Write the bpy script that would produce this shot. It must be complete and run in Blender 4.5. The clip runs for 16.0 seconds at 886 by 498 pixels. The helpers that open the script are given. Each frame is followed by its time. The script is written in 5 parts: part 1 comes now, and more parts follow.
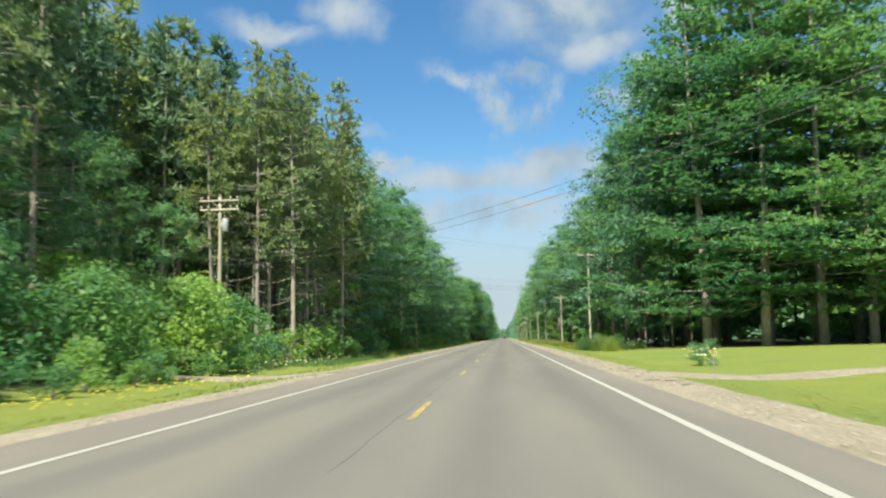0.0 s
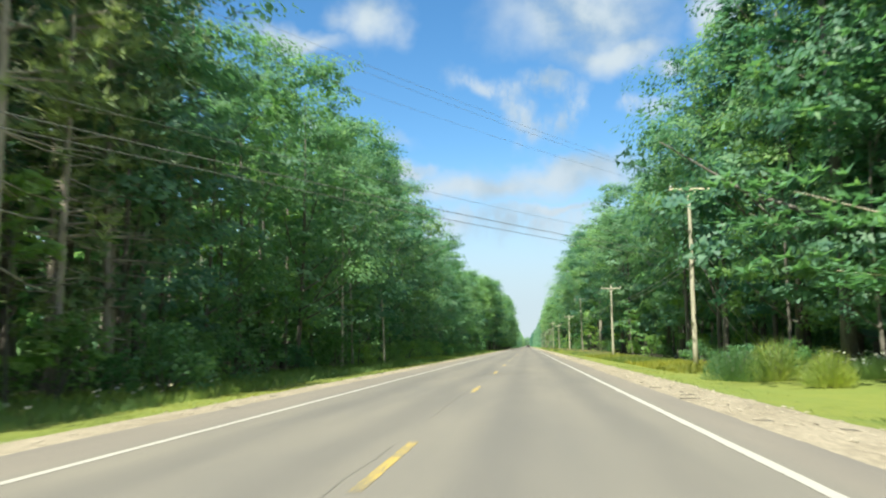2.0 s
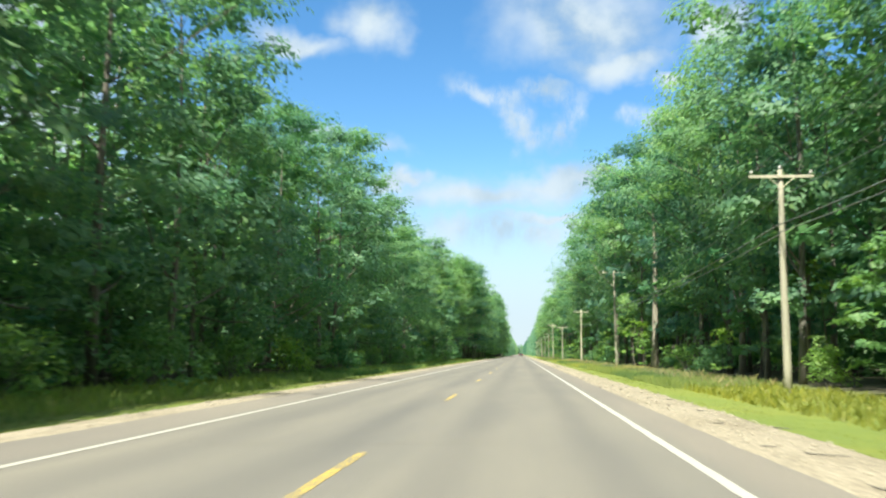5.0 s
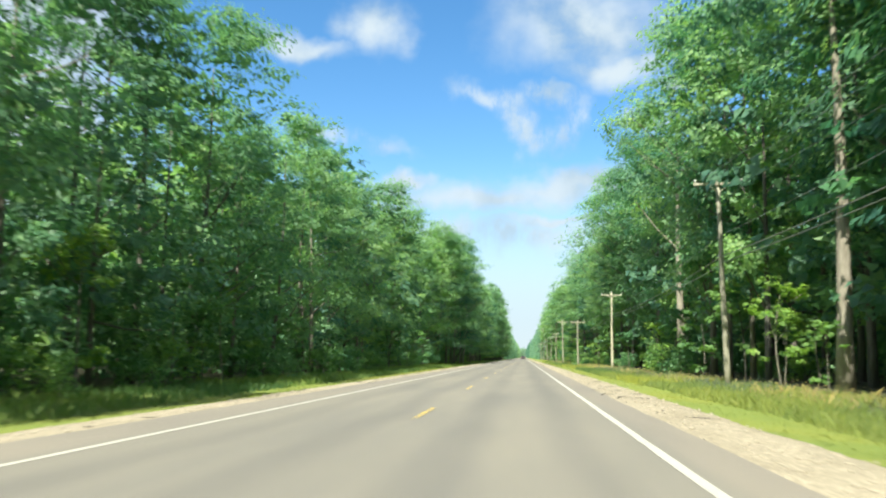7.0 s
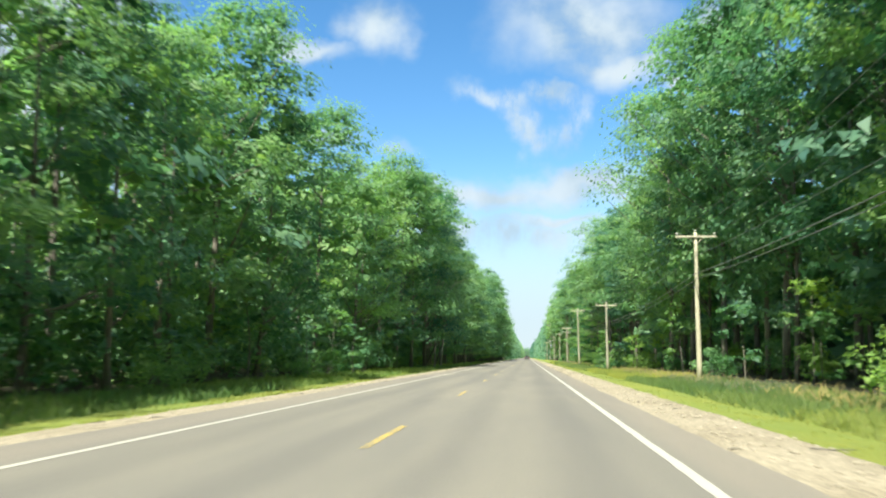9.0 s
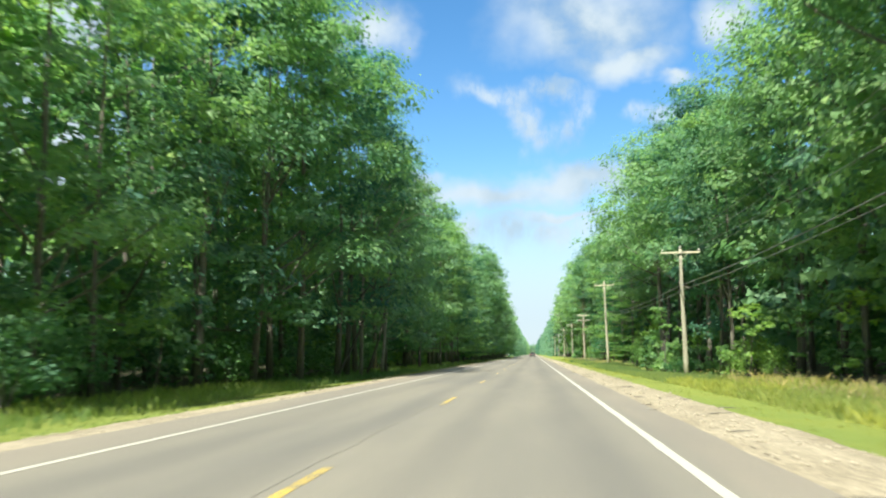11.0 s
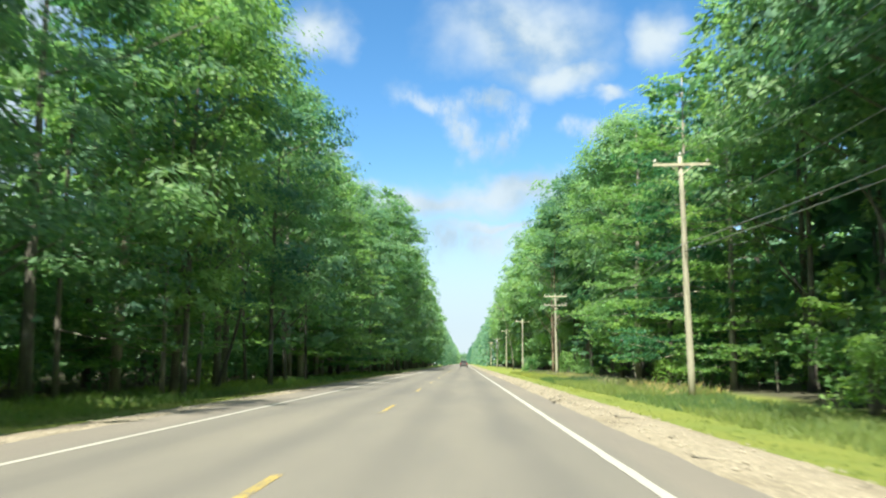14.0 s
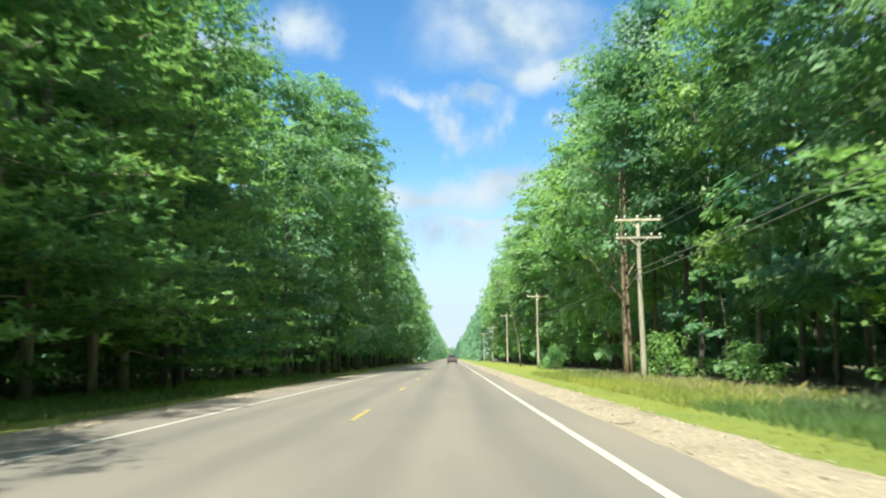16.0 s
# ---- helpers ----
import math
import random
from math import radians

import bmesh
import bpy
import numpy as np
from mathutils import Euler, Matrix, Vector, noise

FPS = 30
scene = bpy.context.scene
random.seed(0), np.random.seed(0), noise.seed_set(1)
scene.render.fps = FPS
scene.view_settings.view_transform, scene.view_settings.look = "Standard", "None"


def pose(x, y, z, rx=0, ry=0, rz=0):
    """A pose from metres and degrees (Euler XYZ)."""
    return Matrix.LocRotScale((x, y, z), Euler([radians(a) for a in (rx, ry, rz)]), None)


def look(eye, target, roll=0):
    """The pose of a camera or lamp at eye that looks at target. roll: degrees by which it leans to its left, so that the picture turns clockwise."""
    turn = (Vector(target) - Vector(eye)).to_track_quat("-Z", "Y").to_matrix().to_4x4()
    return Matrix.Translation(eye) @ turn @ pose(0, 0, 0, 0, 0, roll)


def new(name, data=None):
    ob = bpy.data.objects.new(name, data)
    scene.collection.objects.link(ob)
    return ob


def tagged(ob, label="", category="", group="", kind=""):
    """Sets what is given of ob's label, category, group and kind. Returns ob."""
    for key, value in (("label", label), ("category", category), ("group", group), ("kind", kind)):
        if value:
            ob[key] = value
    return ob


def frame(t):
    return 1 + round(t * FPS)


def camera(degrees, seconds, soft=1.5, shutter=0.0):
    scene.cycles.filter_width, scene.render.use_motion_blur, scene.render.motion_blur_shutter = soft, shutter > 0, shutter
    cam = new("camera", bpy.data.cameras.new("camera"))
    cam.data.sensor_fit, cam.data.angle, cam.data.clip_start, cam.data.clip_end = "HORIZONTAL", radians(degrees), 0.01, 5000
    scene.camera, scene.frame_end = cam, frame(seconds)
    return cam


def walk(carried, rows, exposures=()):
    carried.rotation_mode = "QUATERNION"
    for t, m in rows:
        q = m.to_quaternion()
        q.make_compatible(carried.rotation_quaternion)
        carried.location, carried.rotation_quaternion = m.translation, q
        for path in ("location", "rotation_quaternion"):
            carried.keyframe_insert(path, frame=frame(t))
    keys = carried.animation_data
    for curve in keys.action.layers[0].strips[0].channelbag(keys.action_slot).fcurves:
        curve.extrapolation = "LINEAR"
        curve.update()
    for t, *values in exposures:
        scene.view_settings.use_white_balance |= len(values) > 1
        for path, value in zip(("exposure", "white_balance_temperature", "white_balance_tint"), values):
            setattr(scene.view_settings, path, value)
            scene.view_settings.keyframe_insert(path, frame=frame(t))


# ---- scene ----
# ---- the camera, on the dashboard of a car at about 25 m/s ----
EXPO, SKY, CLOUD, SUN = 1.52, 0.0735, 4.2, 4.4
KELVIN, TINT = 6500.0, 2.0
EYE = 1.175
cam = camera(53.960, 16.0, soft=2.1, shutter=0.3)
walk(cam, [
    (0.00, pose(1.199, -0.000, EYE, 95.873, 1.205, 3.976)),
    (0.50, pose(1.194, 12.711, EYE, 96.030, 0.976, 4.466)),
    (1.00, pose(1.185, 25.491, EYE, 96.132, 0.901, 4.396)),
    (1.50, pose(1.171, 38.301, EYE, 96.187, 0.645, 5.168)),
    (2.00, pose(1.233, 51.196, EYE, 96.431, 0.816, 5.504)),
    (2.50, pose(1.288, 63.967, EYE, 96.473, 0.386, 4.925)),
    (3.00, pose(1.380, 76.710, EYE, 96.609, 0.110, 4.950)),
    (3.50, pose(1.476, 89.545, EYE, 96.707, 0.343, 5.734)),
    (4.00, pose(1.527, 102.368, EYE, 96.747, -0.399, 5.383)),
    (5.00, pose(1.650, 128.006, EYE, 96.837, -0.509, 5.067)),
    (5.75, pose(1.743, 147.235, EYE, 96.905, -0.591, 4.831)),
    (6.50, pose(1.836, 166.464, EYE, 96.972, -0.673, 4.594)),
    (7.00, pose(1.850, 179.054, EYE, 97.032, -0.594, 5.253)),
    (7.50, pose(1.849, 191.657, EYE, 96.997, -0.921, 4.852)),
    (8.00, pose(1.850, 204.600, EYE, 97.028, -0.994, 5.068)),
    (8.50, pose(1.874, 217.600, EYE, 97.072, -0.606, 5.380)),
    (9.25, pose(1.909, 236.771, EYE, 97.032, -0.217, 5.533)),
    (10.00, pose(1.943, 255.942, EYE, 96.991, 0.173, 5.685)),
    (11.00, pose(1.990, 281.503, EYE, 96.938, 0.693, 5.888)),
    (11.50, pose(1.992, 294.212, EYE, 97.216, 0.954, 5.884)),
    (12.00, pose(1.959, 306.803, EYE, 97.521, 0.787, 5.114)),
    (12.50, pose(1.905, 319.571, EYE, 97.552, 0.007, 3.756)),
    (13.00, pose(1.831, 332.397, EYE, 97.479, -0.263, 2.390)),
    (13.50, pose(1.790, 345.094, EYE, 97.402, 0.284, 1.023)),
    (14.00, pose(1.745, 357.657, EYE, 97.446, -0.187, 1.369)),
    (14.50, pose(1.713, 370.266, EYE, 97.412, -0.343, 1.301)),
    (15.00, pose(1.696, 382.801, EYE, 97.415, -0.278, 0.920)),
    (15.50, pose(1.694, 395.155, EYE, 97.341, -0.122, 0.907)),
    (16.00, pose(1.721, 407.581, EYE, 97.119, 0.520, 0.606)),
], exposures=[(0.0, EXPO - 0.45, KELVIN, TINT), (1.0, EXPO - 0.25, KELVIN, TINT), (2.0, EXPO - 0.18, KELVIN, TINT), (3.2, EXPO, KELVIN, TINT), (16.0, EXPO, KELVIN, TINT)])

# ---- sky and sun ----
SUN_ELEVATION, SUN_AZIMUTH = 56.0, 196.0    # azimuth clockwise from +y: behind the camera on its left


def vmath(tree, op, a, b=None, c=None):
    node = tree.nodes.new("ShaderNodeMath")
    node.operation = op
    for k, x in enumerate((a, b, c)):
        if x is None:
            continue
        if isinstance(x, (int, float)):
            node.inputs[k].default_value = x
        else:
            tree.links.new(x, node.inputs[k])
    return node.outputs[0]


def smooth(tree, x, lo, hi):
    node = tree.nodes.new("ShaderNodeMapRange")
    node.interpolation_type = "SMOOTHSTEP"
    tree.links.new(x, node.inputs["Value"])
    node.inputs["From Min"].default_value, node.inputs["From Max"].default_value = lo, hi
    return node.outputs["Result"]


def build_world():
    w = bpy.data.worlds.new("summer_sky")
    scene.world = w
    w.use_nodes = True
    t = w.node_tree
    t.nodes.clear()
    out = t.nodes.new("ShaderNodeOutputWorld")
    back = t.nodes.new("ShaderNodeBackground")
    back.inputs["Strength"].default_value = SKY
    sky = t.nodes.new("ShaderNodeTexSky")
    sky.sky_type, sky.sun_disc = "NISHITA", False
    sky.sun_elevation, sky.sun_rotation = radians(SUN_ELEVATION), radians(SUN_AZIMUTH)
    sky.air_density, sky.dust_density, sky.ozone_density = 1.0, 0.15, 3.0
    coord = t.nodes.new("ShaderNodeTexCoord")
    split = t.nodes.new("ShaderNodeSeparateXYZ")
    t.links.new(coord.outputs["Generated"], split.inputs[0])
    x, y, z = split.outputs
    ahead = vmath(t, "MAXIMUM", y, 0.05)
    # the sky as a flat cloud layer, seen in the direction of the road
    u0, v0 = vmath(t, "DIVIDE", x, ahead), vmath(t, "DIVIDE", z, ahead)
    flat = t.nodes.new("ShaderNodeCombineXYZ")
    t.links.new(u0, flat.inputs[0])
    t.links.new(v0, flat.inputs[1])

    def noise_at(scale, detail, rough, seed, source=None, stretch=(1, 1, 1)):
        place = t.nodes.new("ShaderNodeMapping")
        place.inputs["Location"].default_value = (seed, seed * 1.7, seed * 0.3)
        place.inputs["Scale"].default_value = stretch
        t.links.new(source or flat.outputs[0], place.inputs["Vector"])
        n = t.nodes.new("ShaderNodeTexNoise")
        n.inputs["Scale"].default_value, n.inputs["Detail"].default_value, n.inputs["Roughness"].default_value = scale, detail, rough
        t.links.new(place.outputs[0], n.inputs["Vector"])
        return n.outputs[0]

    warp_u = vmath(t, "MULTIPLY", vmath(t, "SUBTRACT", noise_at(11, 4, 0.55, 3.1), 0.5), 0.12)
    warp_v = vmath(t, "MULTIPLY", vmath(t, "SUBTRACT", noise_at(12, 4, 0.55, 7.7), 0.5), 0.09)
    u, v = vmath(t, "ADD", u0, warp_u), vmath(t, "ADD", v0, warp_v)

    def puff(cu, cv, ru, rv, turn=0.0):
        """A soft ellipse: 1 in its middle, 0 at its rim."""
        a, b = vmath(t, "SUBTRACT", u, cu), vmath(t, "SUBTRACT", v, cv)
        c, s = math.cos(radians(turn)), math.sin(radians(turn))
        p = vmath(t, "DIVIDE", vmath(t, "ADD", vmath(t, "MULTIPLY", a, c), vmath(t, "MULTIPLY", b, s)), ru)
        q = vmath(t, "DIVIDE", vmath(t, "SUBTRACT", vmath(t, "MULTIPLY", b, c), vmath(t, "MULTIPLY", a, s)), rv)
        d = vmath(t, "SQRT", vmath(t, "ADD", vmath(t, "MULTIPLY", p, p), vmath(t, "MULTIPLY", q, q)))
        return vmath(t, "SUBTRACT", 1.0, smooth(t, d, 0.10, 1.05))

    billow = noise_at(13, 6, 0.52, 1.3)
    wisp = noise_at(30, 8, 0.68, 5.9, stretch=(1, 0.45, 1))

    def total(parts):
        s = parts[0]
        for p in parts[1:]:
            s = vmath(t, "MAXIMUM", s, p)
        return s

    heap = total([puff(*c) for c in CUMULUS])
    veil = total([puff(*c) for c in CIRRUS])
    heap = vmath(t, "MULTIPLY", heap, smooth(t, billow, 0.12, 0.55))
    band = vmath(t, "MULTIPLY", total([puff(*c) for c in STRATUS]), vmath(t, "MULTIPLY", smooth(t, billow, -0.15, 0.35), 0.95))
    veil = vmath(t, "MULTIPLY", vmath(t, "MULTIPLY", veil, smooth(t, wisp, 0.28, 0.62)), 0.85)
    # fair-weather clouds over the unseen rest of the sky, thickened for more fill light
    wide = noise_at(2.6, 7, 0.6, 11.0, source=coord.outputs["Generated"])
    away = vmath(t, "MAXIMUM", smooth(t, v0, 0.47, 0.60), smooth(t, vmath(t, "ABSOLUTE", u0), 0.40, 0.55))
    rest = vmath(t, "MULTIPLY", vmath(t, "MULTIPLY", smooth(t, wide, 0.32, 0.48), away), 0.95)
    # the haze low over the horizon
    low = vmath(t, "MULTIPLY", vmath(t, "SUBTRACT", 1.0, smooth(t, v0, 0.03, 0.24)), 0.92)
    mask = total([heap, veil, band, rest])
    shade = t.nodes.new("ShaderNodeMix")
    shade.data_type = "RGBA"
    shade.inputs["A"].default_value = (CLOUD * 0.62, CLOUD * 0.76, CLOUD * 0.92, 1)
    shade.inputs["B"].default_value = (CLOUD * 0.88, CLOUD * 0.98, CLOUD * 1.12, 1)
    t.links.new(smooth(t, billow, 0.3, 0.6), shade.inputs["Factor"])
    mix = t.nodes.new("ShaderNodeMix")
    mix.data_type = "RGBA"
    t.links.new(mask, mix.inputs["Factor"])
    deep = t.nodes.new("ShaderNodeHueSaturation")
    deep.inputs["Saturation"].default_value = 1.24
    t.links.new(sky.outputs[0], deep.inputs["Color"])
    haze = t.nodes.new("ShaderNodeMix")
    haze.data_type = "RGBA"
    t.links.new(low, haze.inputs["Factor"])
    t.links.new(deep.outputs[0], haze.inputs["A"])
    haze.inputs["B"].default_value = (CLOUD * 0.80, CLOUD * 0.93, CLOUD * 1.10, 1)
    t.links.new(haze.outputs["Result"], mix.inputs["A"])
    t.links.new(shade.outputs["Result"], mix.inputs["B"])
    t.links.new(mix.outputs["Result"], back.inputs["Color"])
    t.links.new(back.outputs[0], out.inputs["Surface"])


# clouds: place across and up (tangents from the road's direction), half sizes, turn
CUMULUS = [(0.075, 0.390, 0.135, 0.072, 0), (0.110, 0.345, 0.085, 0.036, 8), (-0.175, 0.395, 0.055, 0.050, -10),
           (-0.27, 0.378, 0.085, 0.026, -12),
           (0.235, 0.385, 0.055, 0.055, 20), (0.165, 0.318, 0.035, 0.014, 0)]
STRATUS = [(-0.045, 0.188, 0.170, 0.030, 2), (0.05, 0.198, 0.115, 0.026, 0), (-0.14, 0.205, 0.06, 0.014, 0), (0.03, 0.158, 0.10, 0.012, 0)]
CIRRUS = [(-0.035, 0.300, 0.065, 0.026, -28), (0.030, 0.303, 0.060, 0.018, 4), (0.055, 0.275, 0.022, 0.055, -20), (0.02, 0.25, 0.03, 0.03, 30),
          (0.00, 0.268, 0.07, 0.020, -30), (-0.21, 0.255, 0.10, 0.018, -15), (0.145, 0.275, 0.04, 0.018, 10),
          (-0.02, 0.14, 0.20, 0.035, 0)]
build_world()

sun = new("sun", bpy.data.lights.new("sun", "SUN"))
sun.data.energy, sun.data.angle, sun.data.color = SUN, radians(0.6), (1.0, 0.915, 0.76)
_e, _a = radians(SUN_ELEVATION), radians(SUN_AZIMUTH)
sun.matrix_world = look((0, 0, 0), (-math.sin(_a) * math.cos(_e), -math.cos(_a) * math.cos(_e), -math.sin(_e)))
sun.location = (-40, -40, 80)

# ---- materials ----
def material(name):
    m = bpy.data.materials.new(name)
    m.use_nodes = True
    t = m.node_tree
    return m, t, t.nodes["Principled BSDF"]


def add(t, kind, **inputs):
    node = t.nodes.new(kind)
    for k, x in inputs.items():
        node.inputs[k.replace("_", " ")].default_value = x
    return node


def ramp(t, factor, *stops):
    node = t.nodes.new("ShaderNodeValToRGB")
    t.links.new(factor, node.inputs[0])
    e = node.color_ramp.elements
    while len(e) < len(stops):
        e.new(0.5)
    for k, (p, c) in enumerate(stops):
        e[k].position, e[k].color = p, (*c, 1)
    return node.outputs[0]


def noise_tex(t, scale, detail=6, rough=0.6, stretch=(1, 1, 1), coord="Object"):
    c = t.nodes.new("ShaderNodeTexCoord")
    mp = t.nodes.new("ShaderNodeMapping")
    mp.inputs["Scale"].default_value = stretch
    t.links.new(c.outputs[coord], mp.inputs[0])
    n = add(t, "ShaderNodeTexNoise", Scale=scale, Detail=detail, Roughness=rough)
    t.links.new(mp.outputs[0], n.inputs["Vector"])
    return n.outputs[0]


def blend(t, a, b, factor, mode="MIX"):
    n = t.nodes.new("ShaderNodeMix")
    n.data_type, n.blend_type = "RGBA", mode
    for key, x in (("A", a), ("B", b), ("Factor", factor)):
        if isinstance(x, (int, float)):
            n.inputs[key].default_value = x
        elif isinstance(x, tuple):
            n.inputs[key].default_value = (*x, 1)
        else:
            t.links.new(x, n.inputs[key])
    return n.outputs["Result"]


def bump(t, bsdf, height, strength, distance=0.02):
    b = add(t, "ShaderNodeBump", Strength=strength, Distance=distance)
    t.links.new(height, b.inputs["Height"])
    t.links.new(b.outputs[0], bsdf.inputs["Normal"])


def foliage(name, dark, light, warm, shine=0.35, rough=0.55):
    """Leaves: each its own tone, each plant its own hue, light shining through."""
    m, t, b = material(name)
    geo, info = t.nodes.new("ShaderNodeNewGeometry"), t.nodes.new("ShaderNodeObjectInfo")
    dim, sunny = (tuple(0.5 * (p + q) for p, q in zip(light, c)) for c in (dark, warm))
    leaf = ramp(t, geo.outputs["Random Per Island"], (0.0, dim), (0.6, light), (1.0, sunny))
    plant = ramp(t, info.outputs["Random"], (0.0, (0.48, 0.66, 0.76)), (0.45, (0.96, 0.96, 0.98)), (1.0, (1.44, 1.24, 0.90)))
    col = blend(t, leaf, plant, 1.0, "MULTIPLY")
    patch = ramp(t, noise_tex(t, 0.40, 4), (0.3, (0.62, 0.74, 0.88)), (0.7, (1.40, 1.25, 0.92)))
    col = blend(t, col, patch, 0.9, "MULTIPLY")
    t.links.new(col, b.inputs["Base Color"])
    b.inputs["Roughness"].default_value = rough
    b.inputs["Specular IOR Level"].default_value = 0.55
    tr = t.nodes.new("ShaderNodeBsdfTranslucent")
    t.links.new(blend(t, col, (1.08, 1.12, 0.70), 1.0, "MULTIPLY"), tr.inputs["Color"])
    mx = add(t, "ShaderNodeMixShader", Fac=shine)
    t.links.new(b.outputs[0], mx.inputs[1])
    t.links.new(tr.outputs[0], mx.inputs[2])
    t.links.new(mx.outputs[0], t.nodes["Material Output"].inputs["Surface"])
    return m


M_LEAF = foliage("broad_leaf", (0.100, 0.222, 0.182), (0.150, 0.312, 0.220), (0.240, 0.402, 0.214), 0.55)
M_LEAF_B = foliage("maple_leaf", (0.110, 0.246, 0.160), (0.168, 0.344, 0.190), (0.268, 0.442, 0.184), 0.55)
M_NEEDLE = foliage("red_pine_needle", (0.136, 0.220, 0.160), (0.194, 0.300, 0.202), (0.268, 0.375, 0.212), 0.45)
M_WHITE_PINE = foliage("white_pine_needle", (0.116, 0.254, 0.166), (0.178, 0.364, 0.204), (0.270, 0.468, 0.204), 0.51)
M_SHRUB = foliage("shrub_leaf", (0.134, 0.272, 0.124), (0.194, 0.366, 0.142), (0.290, 0.468, 0.148), 0.55)
M_TALL = foliage("tall_grass_blade", (0.225, 0.300, 0.120), (0.280, 0.362, 0.148), (0.360, 0.412, 0.200), 0.6)
# west verge grass, its colour brightened to make up for the tree shade there
M_VERGE_LIFTED = foliage("lifted_verge_grass", (0.150, 0.250, 0.095), (0.205, 0.320, 0.120), (0.270, 0.370, 0.140), 0.55)
M_FEATHER = foliage("feathery_leaf", (0.200, 0.300, 0.120), (0.265, 0.375, 0.145), (0.340, 0.420, 0.165), 0.6)
M_SHORT = foliage("mown_grass_blade", (0.136, 0.180, 0.040), (0.192, 0.239, 0.052), (0.256, 0.279, 0.076), 0.4)
M_SEED = foliage("grass_seed_head", (0.215, 0.225, 0.13), (0.29, 0.285, 0.175), (0.34, 0.325, 0.22), 0.3)
M_FLOWER_Y = foliage("yellow_petal", (0.55, 0.42, 0.02), (0.70, 0.55, 0.03), (0.75, 0.60, 0.06), 0.2)
M_FLOWER_W = foliage("white_petal", (0.55, 0.55, 0.50), (0.70, 0.70, 0.66), (0.78, 0.76, 0.72), 0.2)


def make_bark(name, a, b_, stripe=(1, 1, 0.18), scale=9):
    m, t, b = material(name)
    n = noise_tex(t, scale, 8, 0.7, stretch=stripe)
    col = ramp(t, n, (0.3, a), (0.62, b_))
    info = t.nodes.new("ShaderNodeObjectInfo")
    col = blend(t, col, ramp(t, info.outputs["Random"], (0, (0.7, 0.7, 0.7)), (1, (1.25, 1.2, 1.1))), 1.0, "MULTIPLY")
    t.links.new(col, b.inputs["Base Color"])
    b.inputs["Roughness"].default_value = 0.9
    bump(t, b, n, 0.7, 0.04)
    return m


M_BARK = make_bark("grey_bark", (0.070, 0.068, 0.064), (0.190, 0.185, 0.175))
M_BARK_PINE = make_bark("pine_bark", (0.18, 0.168, 0.155), (0.40, 0.378, 0.350))
M_BARK_PALE = make_bark("pale_bark", (0.20, 0.19, 0.175), (0.44, 0.43, 0.41))
M_BARK_GREY = make_bark("grey_bark", (0.12, 0.112, 0.10), (0.27, 0.26, 0.24))
M_POLE = make_bark("weathered_pole_wood", (0.31, 0.305, 0.25), (0.45, 0.44, 0.375), (1, 1, 0.04), 30)
M_ARM = make_bark("crossarm_wood", (0.38, 0.37, 0.31), (0.54, 0.52, 0.45), (0.05, 1, 1), 30)


def plain(name, colour, rough=0.5, metal=0.0):
    m, t, b = material(name)
    n = noise_tex(t, 14, 5)
    lo = tuple(c * 0.8 for c in colour)
    t.links.new(ramp(t, n, (0.3, lo), (0.7, colour)), b.inputs["Base Color"])
    b.inputs["Roughness"].default_value, b.inputs["Metallic"].default_value = rough, metal
    return m


M_CERAMIC = plain("insulator_porcelain", (0.52, 0.52, 0.50), 0.25)
M_STEEL = plain("galvanised_steel", (0.45, 0.46, 0.47), 0.45, 0.8)
M_TANK = plain("grey_tank_paint", (0.42, 0.45, 0.46), 0.4)
M_CABLE = plain("cable_sheath", (0.16, 0.17, 0.17), 0.4)
M_WIRE = plain("bare_wire", (0.30, 0.32, 0.33), 0.4, 0.6)
M_CARPAINT = plain("silver_car_paint", (0.09, 0.095, 0.10), 0.55, 0.0)
M_GLASS_DARK = plain("dark_window_glass", (0.03, 0.035, 0.04), 0.12)
M_RUBBER = plain("tyre_rubber", (0.03, 0.03, 0.03), 0.8)
M_TAIL = plain("tail_light_lens", (0.35, 0.02, 0.02), 0.3)
M_POSTWHITE = plain("white_post_plastic", (0.75, 0.74, 0.70), 0.5)
M_ORANGE = plain("orange_reflector", (0.80, 0.22, 0.05), 0.4)


